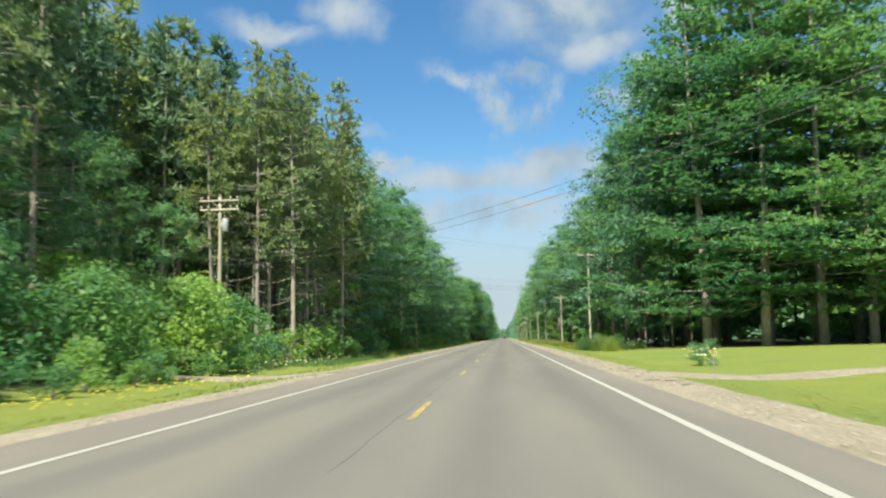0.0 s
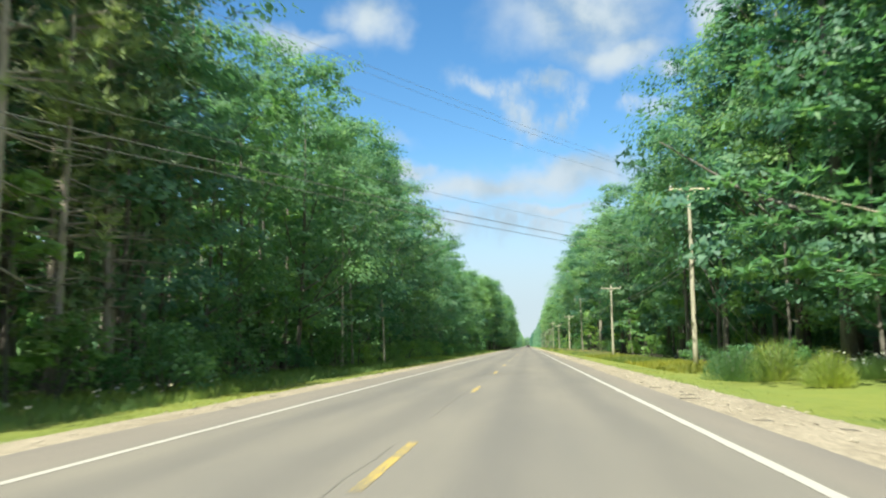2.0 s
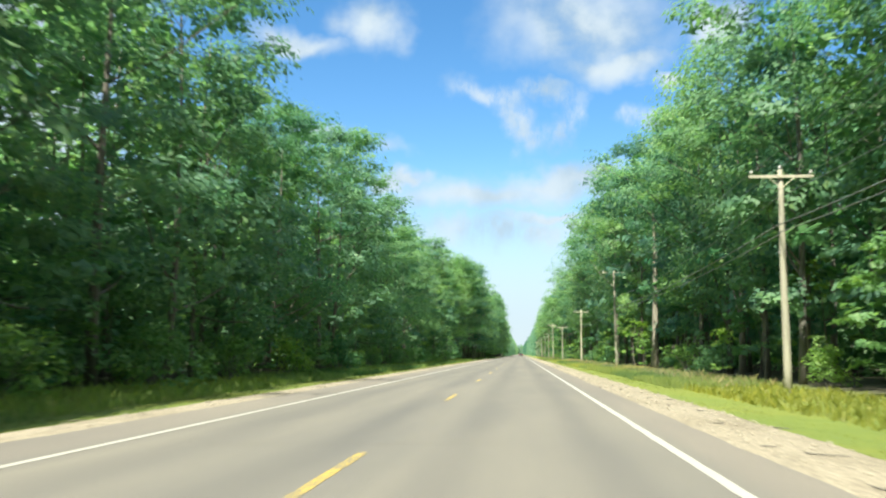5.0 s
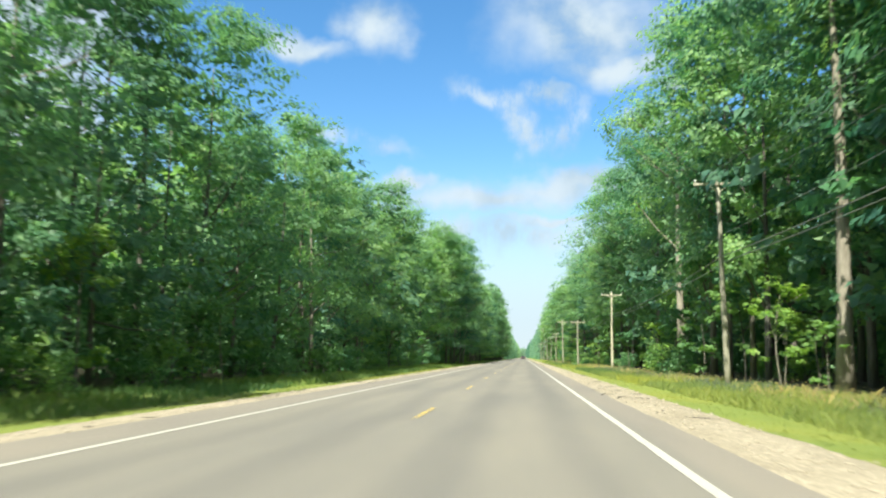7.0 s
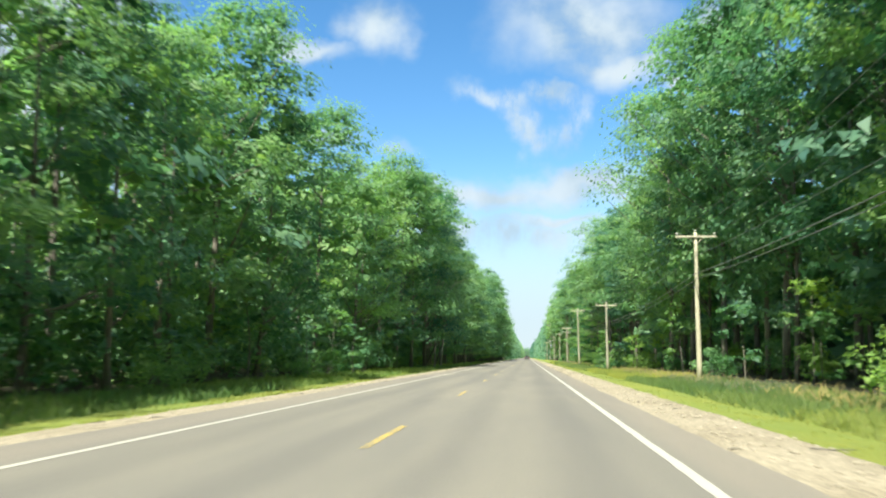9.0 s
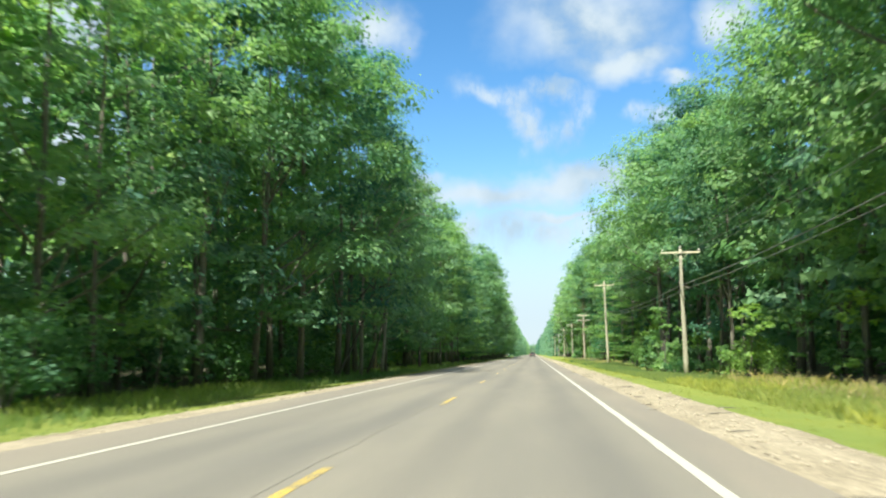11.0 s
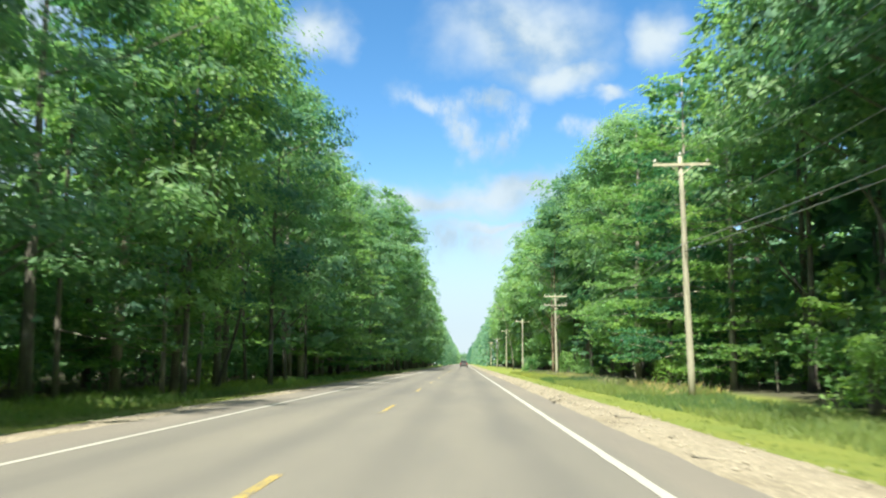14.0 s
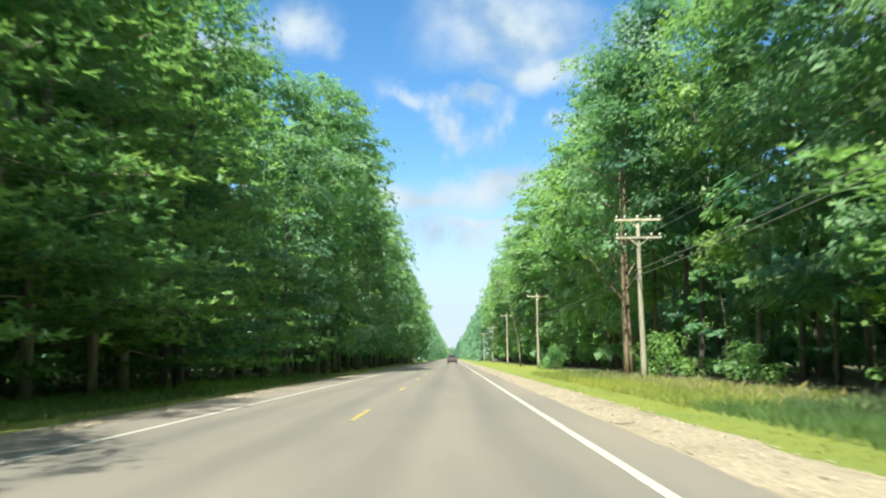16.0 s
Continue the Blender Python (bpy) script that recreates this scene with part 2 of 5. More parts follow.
def make_asphalt():
    m, t, b = material("worn_asphalt")
    fine = noise_tex(t, 60, 3, 0.7)
    blot = noise_tex(t, 0.5, 5, 0.6, stretch=(1, 0.12, 1))
    col = ramp(t, fine, (0.25, (0.102, 0.099, 0.093)), (0.75, (0.196, 0.189, 0.177)))
    col = blend(t, col, ramp(t, blot, (0.3, (0.84, 0.85, 0.87)), (0.7, (1.12, 1.10, 1.05))), 1.0, "MULTIPLY")
    # wheel tracks polished smooth and a paler oil-free strip between, along the lanes
    c = t.nodes.new("ShaderNodeTexCoord")
    s = t.nodes.new("ShaderNodeSeparateXYZ")
    t.links.new(c.outputs["Object"], s.inputs[0])
    wob = vmath(t, "MULTIPLY", vmath(t, "SUBTRACT", noise_tex(t, 0.3, 3, 0.5, (1, 0.2, 1)), 0.5), 0.9)
    lane = vmath(t, "ABSOLUTE", vmath(t, "SUBTRACT", vmath(t, "ABSOLUTE", vmath(t, "ADD", s.outputs[0], wob)), 1.75))
    rut = vmath(t, "ABSOLUTE", vmath(t, "SUBTRACT", lane, 0.85))
    col = blend(t, col, ramp(t, smooth(t, rut, 0.05, 0.6), (0, (0.90, 0.90, 0.91)), (1, (1.06, 1.05, 1.03))), 1.0, "MULTIPLY")
    margin = smooth(t, vmath(t, "ABSOLUTE", s.outputs[0]), 3.62, 3.95)
    col = blend(t, col, ramp(t, margin, (0, (1.0, 1.0, 1.0)), (1, (1.10, 1.06, 1.05))), 1.0, "MULTIPLY")
    t.links.new(col, b.inputs["Base Color"])
    b.inputs["Roughness"].default_value = 0.82
    b.inputs["Specular IOR Level"].default_value = 0.35
    bump(t, b, fine, 0.35, 0.006)
    return m


def make_paint(name, colour, under, wear):
    m, t, b = material(name)
    n = noise_tex(t, 22, 8, 0.75)
    big = noise_tex(t, 0.9, 4)
    f = smooth(t, vmath(t, "ADD", n, vmath(t, "MULTIPLY", vmath(t, "SUBTRACT", big, 0.5), 0.5)), wear, wear + 0.10)
    t.links.new(blend(t, under, colour, f), b.inputs["Base Color"])
    b.inputs["Roughness"].default_value = 0.6
    return m


def make_gravel():
    m, t, b = material("limestone_gravel")
    v = add(t, "ShaderNodeTexVoronoi", Scale=15.0)
    c = t.nodes.new("ShaderNodeTexCoord")
    t.links.new(c.outputs["Object"], v.inputs["Vector"])
    stone = ramp(t, v.outputs["Distance"], (0.05, (0.400, 0.364, 0.300)), (0.6, (0.212, 0.193, 0.160)))
    tone = t.nodes.new("ShaderNodeRGBToBW")
    t.links.new(v.outputs["Color"], tone.inputs[0])
    stone = blend(t, stone, ramp(t, tone.outputs[0], (0.1, (0.75, 0.74, 0.72)), (0.9, (1.2, 1.18, 1.13))), 1.0, "MULTIPLY")
    dirt = noise_tex(t, 0.8, 6, 0.65, stretch=(1, 0.35, 1))
    stone = blend(t, stone, ramp(t, dirt, (0.30, (0.76, 0.73, 0.68)), (0.55, (1.05, 1.03, 1.0))), 1.0, "MULTIPLY")
    t.links.new(stone, b.inputs["Base Color"])
    b.inputs["Roughness"].default_value = 0.95
    bump(t, b, v.outputs["Distance"], -0.8, 0.02)
    return m


def make_ground():
    m, t, b = material("grassy_ground")
    fine, mid, big = noise_tex(t, 30, 6, 0.7), noise_tex(t, 1.2, 5), noise_tex(t, 0.12, 4)
    grass = ramp(t, fine, (0.25, (0.096, 0.136, 0.028)), (0.55, (0.172, 0.219, 0.045)), (0.8, (0.239, 0.263, 0.072)))
    grass = blend(t, grass, ramp(t, mid, (0.3, (0.88, 0.93, 0.86)), (0.7, (1.12, 1.06, 0.97))), 1.0, "MULTIPLY")
    grass = blend(t, grass, ramp(t, big, (0.35, (0.88, 0.95, 0.9)), (0.65, (1.15, 1.05, 0.9))), 1.0, "MULTIPLY")
    litter = ramp(t, fine, (0.3, (0.036, 0.036, 0.024)), (0.75, (0.095, 0.090, 0.055)))
    # leaf litter under the trees, grass in the open strip beside the road and on the lawn
    c = t.nodes.new("ShaderNodeTexCoord")
    s = t.nodes.new("ShaderNodeSeparateXYZ")
    t.links.new(c.outputs["Object"], s.inputs[0])
    edge = vmath(t, "ADD", s.outputs[0], vmath(t, "MULTIPLY", vmath(t, "SUBTRACT", mid, 0.5), 3.0))
    west = vmath(t, "SUBTRACT", 1.0, smooth(t, edge, -15.5, -13.0))
    east = smooth(t, edge, 13.0, 15.5)
    lawn = vmath(t, "SUBTRACT", 1.0, smooth(t, s.outputs[1], 78.0, 92.0))
    east = vmath(t, "MULTIPLY", east, vmath(t, "SUBTRACT", 1.0, vmath(t, "MULTIPLY", lawn, vmath(t, "SUBTRACT", 1.0, smooth(t, edge, 30.0, 36.0)))))
    t.links.new(blend(t, grass, litter, vmath(t, "MAXIMUM", west, east)), b.inputs["Base Color"])
    b.inputs["Roughness"].default_value = 0.95
    bump(t, b, fine, 0.8, 0.05)
    return m


M_ASPHALT = make_asphalt()
M_WHITE = make_paint("white_road_paint", (0.37, 0.362, 0.34), (0.190, 0.185, 0.171), 0.30)
M_YELLOW = make_paint("yellow_road_paint", (0.52, 0.37, 0.05), (0.165, 0.150, 0.110), 0.47)
M_GRAVEL = make_gravel()
M_GROUND = make_ground()
M_CRACK = plain("crack_filler", (0.145, 0.140, 0.126), 0.8)
M_STONE = make_bark("limestone", (0.34, 0.31, 0.25), (0.55, 0.51, 0.43), (1, 1, 1), 20)
M_DEBRIS = plain("dark_litter", (0.05, 0.045, 0.038), 0.9)

# ---- building tools ----
rng = np.random.default_rng(7)


def mesh_from(name, verts, faces, mats, smooth_faces=False, slots=None):
    me = bpy.data.meshes.new(name)
    me.from_pydata([tuple(p) for p in verts], [], [tuple(f) for f in faces])
    for m in mats:
        me.materials.append(m)
    if slots is not None:
        me.polygons.foreach_set("material_index", np.asarray(slots, dtype=np.int32))
    if smooth_faces:
        me.polygons.foreach_set("use_smooth", np.ones(len(me.polygons), dtype=bool))
    me.update()
    return me


def part(name, me, parent, label=""):
    ob = new(name, me)
    ob.parent = parent
    return tagged(ob, label) if label else ob


def thing(name, place, label, category, group="", kind=""):
    ob = new(name)
    ob.matrix_basis = place
    ob.empty_display_size = 0.3
    return tagged(ob, label, category, group, kind)


class Soup:
    """Vertices and faces gathered from several pieces."""

    def __init__(self):
        self.v, self.f, self.s = [], [], []

    def put(self, verts, faces, slot=0):
        base = len(self.v)
        self.v.extend(tuple(float(c) for c in p) for p in verts)
        self.f.extend(tuple(base + i for i in f) for f in faces)
        self.s.extend([slot] * len(faces))

    def tube(self, path, radii, sides=7, slot=0, cap=True, link=False):
        path = [Vector(p) for p in path]
        verts, faces = [], []
        for k, p in enumerate(path):
            way = (path[min(k + 1, len(path) - 1)] - path[max(k - 1, 0)]).normalized()
            side = way.cross(Vector((0.31, 0.17, 0.93) if abs(way.z) < 0.9 else (1, 0.2, 0))).normalized()
            up = side.cross(way)
            for j in range(sides):
                a = 2 * math.pi * j / sides
                verts.append(p + float(radii[k]) * (math.cos(a) * side + math.sin(a) * up))
        for k in range(len(path) - 1):
            for j in range(sides):
                q = (j + 1) % sides
                faces.append((k * sides + j, k * sides + q, (k + 1) * sides + q, (k + 1) * sides + j))
        if cap:
            faces.append(tuple(range(sides))[::-1])
            faces.append(tuple((len(path) - 1) * sides + j for j in range(sides)))
        near = None
        if link and self.v:
            d = np.asarray(self.v) - np.asarray(path[0])
            near = int(np.argmin((d * d).sum(axis=1)))
        base = len(self.v)
        self.put(verts, faces, slot)
        if near is not None:
            self.f.append((base, base + 1, near))
            self.s.append(slot)

    def box(self, lo, hi, slot=0, bevel=0.0):
        bm = bmesh.new()
        bmesh.ops.create_cube(bm, size=1.0)
        for w in bm.verts:
            w.co = Vector([(l + h) / 2 + c * (h - l) for c, l, h in zip(w.co, lo, hi)])
        if bevel:
            bmesh.ops.bevel(bm, geom=bm.edges[:], offset=bevel, segments=2, affect="EDGES")
        bm.verts.ensure_lookup_table()
        self.put([w.co for w in bm.verts], [[w.index for w in f.verts] for f in bm.faces], slot)
        bm.free()

    def mesh(self, name, mats, smooth_faces=False):
        return mesh_from(name, self.v, self.f, mats, smooth_faces, self.s)


def unit(a):
    return a / np.maximum(np.linalg.norm(a, axis=-1, keepdims=True), 1e-6)


def leaf_arrays(centres, normals, lengths, widths, r, fold=0.22):
    """Sprigs of leaves, pointed and hanging: arrays of vertices and faces."""
    n = len(centres)
    normals = unit(normals)
    along = unit(np.cross(normals, unit(r.normal(size=(n, 3)))))
    across = np.cross(normals, along)
    L, W = lengths[:, None] / 2, widths[:, None] / 2
    drop = normals * (lengths[:, None] * fold)
    skew = r.uniform(-0.8, 0.8, (n, 1))
    v = np.stack([centres - along * L + across * W - drop, centres - along * L * 0.75 - across * W - drop * 0.6, centres + along * L + across * W * skew - drop * 0.3], axis=1).reshape(-1, 3)
    return v, np.arange(n * 3).reshape(n, 3)


def leaf_mesh(name, v, f, mat):
    me = bpy.data.meshes.new(name)
    me.vertices.add(len(v))
    me.vertices.foreach_set("co", np.ascontiguousarray(v, dtype=np.float32).ravel())
    me.loops.add(len(f) * 3)
    me.loops.foreach_set("vertex_index", np.ascontiguousarray(f, dtype=np.int32).ravel())
    me.polygons.add(len(f))
    me.polygons.foreach_set("loop_start", np.arange(0, len(f) * 3, 3, dtype=np.int32))
    me.materials.append(mat)
    me.update(calc_edges=True)
    me.validate()
    return me


def ball(r, n):
    return unit(r.normal(size=(n, 3)))


# ---- plants, each kind built a few times and then set out along the road ----
def broadleaf(seed, height, radius, low, clumps, leaves, size, mat, bark, trunk_r=0.22, lean=0.0, facing=0.0, waist=1.0):
    """Meshes (trunk with limbs, crown) of a broad-leaved tree; low: where the crown starts, as a share of the height;
    facing: how much fuller the crown is on its open side (+x); waist: how wide its lower half is."""
    r = np.random.default_rng(seed)
    s = (r.random(clumps)) ** 0.85
    s[:4] = (0.97, 0.9, 0.93, 0.85)
    ang = r.random(clumps) * 2 * np.pi
    turned = r.random(clumps) < facing
    ang = np.where(turned, r.normal(0.0, 0.85, clumps), ang)
    wide = radius * np.clip(np.sin(np.pi * (0.16 + 0.80 * s)), 0.05, 1) ** 0.55
    k = np.clip((s - 0.26) / 0.34, 0, 1)
    wide = wide * (waist + (1 - waist) * k * k * (3 - 2 * k))
    bumpy = 1 + 0.28 * np.sin(3 * ang + seed) + 0.15 * np.sin(5 * ang + 9 * s + seed)
    rad = wide * bumpy * np.sqrt(r.uniform(0.30, 1.0, clumps))
    c = np.stack([rad * np.cos(ang) + lean * s, rad * np.sin(ang), height * (low + (0.96 - low) * s)], axis=1)
    rc = radius * r.uniform(0.22, 0.46, clumps)
    # each clump carries sprays, each spray a handful of leaves
    sprays = max(4, leaves // 9)
    d = ball(r, clumps * sprays).reshape(clumps, sprays, 3)
    d[:, :, 2] = np.where(d[:, :, 2] < -0.15, -d[:, :, 2], d[:, :, 2])
    tip = d * rc[:, None, None] * r.uniform(0.62, 1.14, (clumps, sprays, 1)) * np.array([1.0, 1.0, 0.60])
    k = np.repeat(np.arange(clumps), leaves)
    twig = r.integers(0, sprays, len(k))
    p = c[k] + tip[k, twig] + r.normal(size=(len(k), 3)) * rc[k, None] * np.array([0.17, 0.17, 0.10])
    d = d[k, twig]
    out = unit(c - np.array([0, 0, height * (low + 0.35)]))[k]
    nrm = d * 0.90 + out * 0.35 + np.array([0, 0, 0.45]) + r.normal(size=(len(k), 3)) * 0.17
    ln = size * r.uniform(0.65, 1.35, len(k))
    v, f = leaf_arrays(p, nrm, ln, ln * r.uniform(0.5, 0.8, len(k)), r)
    crown = leaf_mesh("crown", v, f, mat)
    w = Soup()
    bend = r.uniform(-0.35, 0.35, 2)
    top = height * 0.82
    path = [(bend[0] * math.sin(3 * q) + lean * q * 0.8, bend[1] * math.sin(2.3 * q + 1), top * q) for q in np.linspace(0, 1, 9)]
    path[0] = (path[0][0], path[0][1], -0.4)
    w.tube(path, [trunk_r * (1.25 if q == 0 else 1 - 0.85 * q ** 1.2) for q in np.linspace(0, 1, 9)], 9)
    order = np.argsort(-rc)[:8 if leaves > 60 else 4]
    for j in order:
        q = float(np.clip(c[j, 2] / top - r.uniform(0.10, 0.25), 0.18, 0.93))
        i0 = min(int(q * 8), 7)
        a = Vector(path[i0]).lerp(Vector(path[i0 + 1]), q * 8 - i0)
        b = Vector(c[j])
        mid = a.lerp(b, 0.5) + Vector((0, 0, -0.06 * (b - a).length))
        r0 = trunk_r * (1 - 0.85 * q ** 1.2) * 0.55
        w.tube([a, mid, b], [r0, r0 * 0.6, 0.02], 5, cap=False, link=True)
    return w.mesh("trunk", [bark], True), crown


def tufts(r, centres, ways, length, needles, thick=0.065):
    """Brushes of needles round each centre, leaning along ways: one narrow blade each."""
    k = np.repeat(np.arange(len(centres)), needles)
    d = unit(ball(r, len(k)) + ways[k] * 0.9 + np.array([0, 0, 0.35]))
    side = unit(np.cross(d, ball(r, len(k))))
    L = length * r.uniform(0.7, 1.25, (len(k), 1))
    base = centres[k]
    v = np.stack([base + side * L * thick * 2.2, base + d * L, base - side * L * thick * 2.2], axis=1).reshape(-1, 3)
    return v, np.arange(len(v)).reshape(-1, 3)


def red_pine(seed, height, radius, low, whorls, per, needles, length, trunk_r=0.17):
    """A plantation pine: straight stem with dead snags, thin lower crown, pointed top of dense needle brushes."""
    r = np.random.default_rng(seed)
    w = Soup()
    bx, by = r.uniform(-0.25, 0.25, 2)
    line = lambda z: (bx * math.sin(z / height * 2.5), by * math.sin(z / height * 3.1), z)
    zs = np.linspace(-0.4, height * 0.97, 9)
    w.tube([line(z) for z in zs], [trunk_r * max(1 - 0.9 * max(z, 0) / height, 0.08) for z in zs], 8)
    for k in range(30 if per > 8 else 6):
        z = r.uniform(0.16, low + 0.25) * height
        a = r.random() * 6.283
        L = r.uniform(0.6, 2.4)
        p = Vector(line(z))
        e = p + Vector((L * math.cos(a), L * math.sin(a), r.uniform(-0.35, 0.15) * L))
        w.tube([p, p.lerp(e, 0.5) + Vector((0, 0, -0.05 * L)), e], [0.028, 0.018, 0.006], 4, cap=False, link=True)
    cs, ways = [], []
    for j in range(whorls):
        q = j / (whorls - 1)
        z = height * (low + (0.99 - low) * q)
        R = radius * (0.62 + 0.38 * min(q / 0.35, 1.0)) * (max(1 - q, 0.0) ** 0.62 + 0.06)
        for b in range(int(r.integers(3, 5) if q < 0.35 else r.integers(5, 8))):
            a = r.random() * 6.283
            L = R * r.uniform(0.6, 1.15)
            p = Vector(line(z + r.uniform(-0.4, 0.4)))
            rise = r.uniform(-0.10, 0.20) + 0.35 * q
            e = p + Vector((L * math.cos(a), L * math.sin(a), L * rise))
            if per > 8:
                w.tube([p, p.lerp(e, 0.6), e], [0.04, 0.025, 0.01], 4, cap=False, link=True)
            n = max(2, int(per * L / radius * (0.7 if q < 0.35 else 1.1)))
            u = np.sqrt(r.uniform(0.20 if q < 0.35 else 0.05, 1.05, n))[:, None]
            pts = np.array(p) + (np.array(e) - np.array(p)) * u + r.normal(size=(n, 3)) * np.array([0.26, 0.26, 0.16]) * (0.5 + u)
            cs.append(pts)
            ways.append(np.tile(unit(np.array(e) - np.array(p)) * 0.6, (n, 1)))
    cs, ways = np.concatenate(cs), np.concatenate(ways)
    v, f = tufts(r, cs, ways, length, needles)
    return w.mesh("trunk", [M_BARK_PINE], True), leaf_mesh("crown", v, f, M_NEEDLE)


def white_pine(seed, height, radius, low, whorls, tuft, needles, length, trunk_r=0.30):
    """Level boughs that end in flat feathery pads, wide below and ragged at the top."""
    r = np.random.default_rng(seed)
    w = Soup()
    stem = lambda z: Vector((0.2 * math.sin(z * 0.2 + seed), 0.2 * math.cos(z * 0.17), z))
    zs = np.linspace(-0.4, height * 0.98, 9)
    w.tube([stem(z) for z in zs], [trunk_r * max(1 - 0.92 * max(z, 0) / height, 0.06) for z in zs], 9)
    cs, ways = [], []
    for j in range(whorls):
        q = max((j + r.uniform(-0.5, 0.5)) / whorls, 0.0)
        z = height * (low + (0.99 - low) * q)
        R = radius * (1.0 - 0.78 * q ** 1.9) * r.uniform(0.75, 1.15)
        turn = r.random() * 6.283
        for b in range(int(r.integers(4, 7))):
            a = turn + b * 1.15 + r.uniform(-0.4, 0.4)
            L = R * r.uniform(0.45, 1.20)
            p = stem(min(z + r.uniform(-0.8, 0.8), height * 0.975))
            way, cross = np.array([math.cos(a), math.sin(a), 0]), np.array([-math.sin(a), math.cos(a), 0])
            rise = r.uniform(-0.16, 0.14) + 0.28 * q
            e = p + Vector(way) * L + Vector((0, 0, L * rise))
            mid = p.lerp(e, 0.55) + Vector((0, 0, -0.07 * L))
            w.tube([p, mid, e], [0.05, 0.03, 0.01], 4, cap=False, link=True)
            for pad in range(4 if L > 0.45 * radius else 2):
                u, off = (1.0, 0.55, 0.75, 0.72)[pad] * r.uniform(0.85, 1.05), (0.0, 0.0, 0.30, -0.30)[pad] * L * r.uniform(0.6, 1.2)
                at = np.array(p) + (np.array(e) - np.array(p)) * u + cross * off
                at[2] += -0.07 * L * math.sin(math.pi * min(u, 1.0)) + r.uniform(-0.12, 0.12)
                half = 0.40 + 0.19 * L
                n = max(3, int(tuft * half))
                g = r.normal(size=(n, 3)) * 0.55
                cs.append(at + np.outer(g[:, 0] * half * 1.25, way) + np.outer(g[:, 1] * half * 0.85, cross) + np.outer(g[:, 2] * 0.15 + 0.05 * half, (0, 0, 1)))
                ways.append(np.tile(way * 0.7, (n, 1)) + np.outer(g[:, 1], cross) * 0.6)
    cs, ways = np.concatenate(cs), np.concatenate(ways)
    k = np.repeat(np.arange(len(cs)), needles)
    d = unit(ball(r, len(k)) * np.array([1, 1, 0.45]) + ways[k] * 0.8 + np.array([0, 0, 0.22]))
    side = unit(np.cross(d, np.array([0, 0, 1.0]) + r.normal(size=(len(k), 3)) * 0.35))
    L = length * r.uniform(0.7, 1.3, (len(k), 1))
    base = cs[k]
    v = np.stack([base + side * L * 0.20, base + d * L, base - side * L * 0.20], axis=1).reshape(-1, 3)
    return w.mesh("trunk", [M_BARK_PINE], True), leaf_mesh("crown", v, np.arange(len(v)).reshape(-1, 3), M_WHITE_PINE)


def shrub(seed, height, radius, clumps, leaves, size, mat):
    r = np.random.default_rng(seed)
    w = Soup()
    ang, s = r.random(clumps) * 6.283, r.random(clumps)
    rad = radius * np.sqrt(r.random(clumps)) * np.sqrt(np.clip(1.1 - s ** 2, 0, 1))
    c = np.stack([rad * np.cos(ang), rad * np.sin(ang), height * (0.12 + 0.74 * s)], axis=1)
    rc = radius * r.uniform(0.26, 0.45, clumps)
    for j in range(0, clumps, 2):
        w.tube([(0.1 * math.cos(ang[j]), 0.1 * math.sin(ang[j]), -0.1), c[j] * np.array([0.45, 0.45, 0.6]), c[j]], [0.035, 0.022, 0.006], 4, cap=False, link=True)
    k = np.repeat(np.arange(clumps), leaves)
    d = ball(r, len(k))
    p = c[k] + d * rc[k, None] * r.uniform(0.6, 1.1, (len(k), 1)) * np.array([1, 1, 0.75])
    p[:, 2] = np.maximum(p[:, 2], 0.04)
    nrm = d * 0.6 + np.array([0, 0, 0.6]) + r.normal(size=(len(k), 3)) * 0.45
    ln = size * r.uniform(0.6, 1.4, len(k))
    v, f = leaf_arrays(p, nrm, ln, ln * r.uniform(0.5, 0.8, len(k)), r)
    return w.mesh("stem", [M_BARK], True), leaf_mesh("foliage", v, f, mat)


def set_plant(name, meshes, x, y, z, turn, scale, label, category, group, stretch=1.0, names=("trunk", "crown"), lean=(0, 0)):
    m = Matrix.Translation((x, y, z + hollow(x, y))) @ Euler((radians(lean[0]), radians(lean[1]), turn)).to_matrix().to_4x4() @ Matrix.Diagonal((scale, scale, scale * stretch, 1))
    root = thing(name, m, label, category, group)
    part(names[0], meshes[0], root)
    part(names[1], meshes[1], root)
    return root

# ---- ground, road and shoulders ----
EDGE_E, EDGE_W, ROAD_FROM, ROAD_TO = 4.50, 4.92, -80.0, 2600.0     # asphalt's edges from the centre, and where the road runs
PROFILE = [(0, -0.06), (4.9, -0.06), (5.4, -0.07), (6.2, -0.11), (7.6, -0.24), (9.6, -0.34), (12, -0.26), (16, -0.10), (30, 0.0), (70, 0.1), (400, 0.4), (2600, 0.4)]


def ground_z(x):
    a = abs(x)
    for (p, q), (r, s) in zip(PROFILE, PROFILE[1:]):
        if a <= r:
            return q + (s - q) * (a - p) / (r - p)
    return PROFILE[-1][1]


def strip_mesh(name, xs, ys, z_of, mat, smooth_faces=True):
    verts = [(x_of(y) if callable(x_of) else x_of, y, 0) for y in ys for x_of in xs]
    verts = [(x, y, z_of(x, y)) for x, y, _ in verts]
    n = len(xs)
    faces = [(j * n + i, j * n + i + 1, (j + 1) * n + i + 1, (j + 1) * n + i) for j in range(len(ys) - 1) for i in range(n - 1)]
    return mesh_from(name, verts, faces, [mat], smooth_faces)


def steps(a, b, near, far, far_from=480.0):
    out, y = [], a
    while y < b:
        out.append(y)
        y += near if y < far_from else far
    return out + [b]


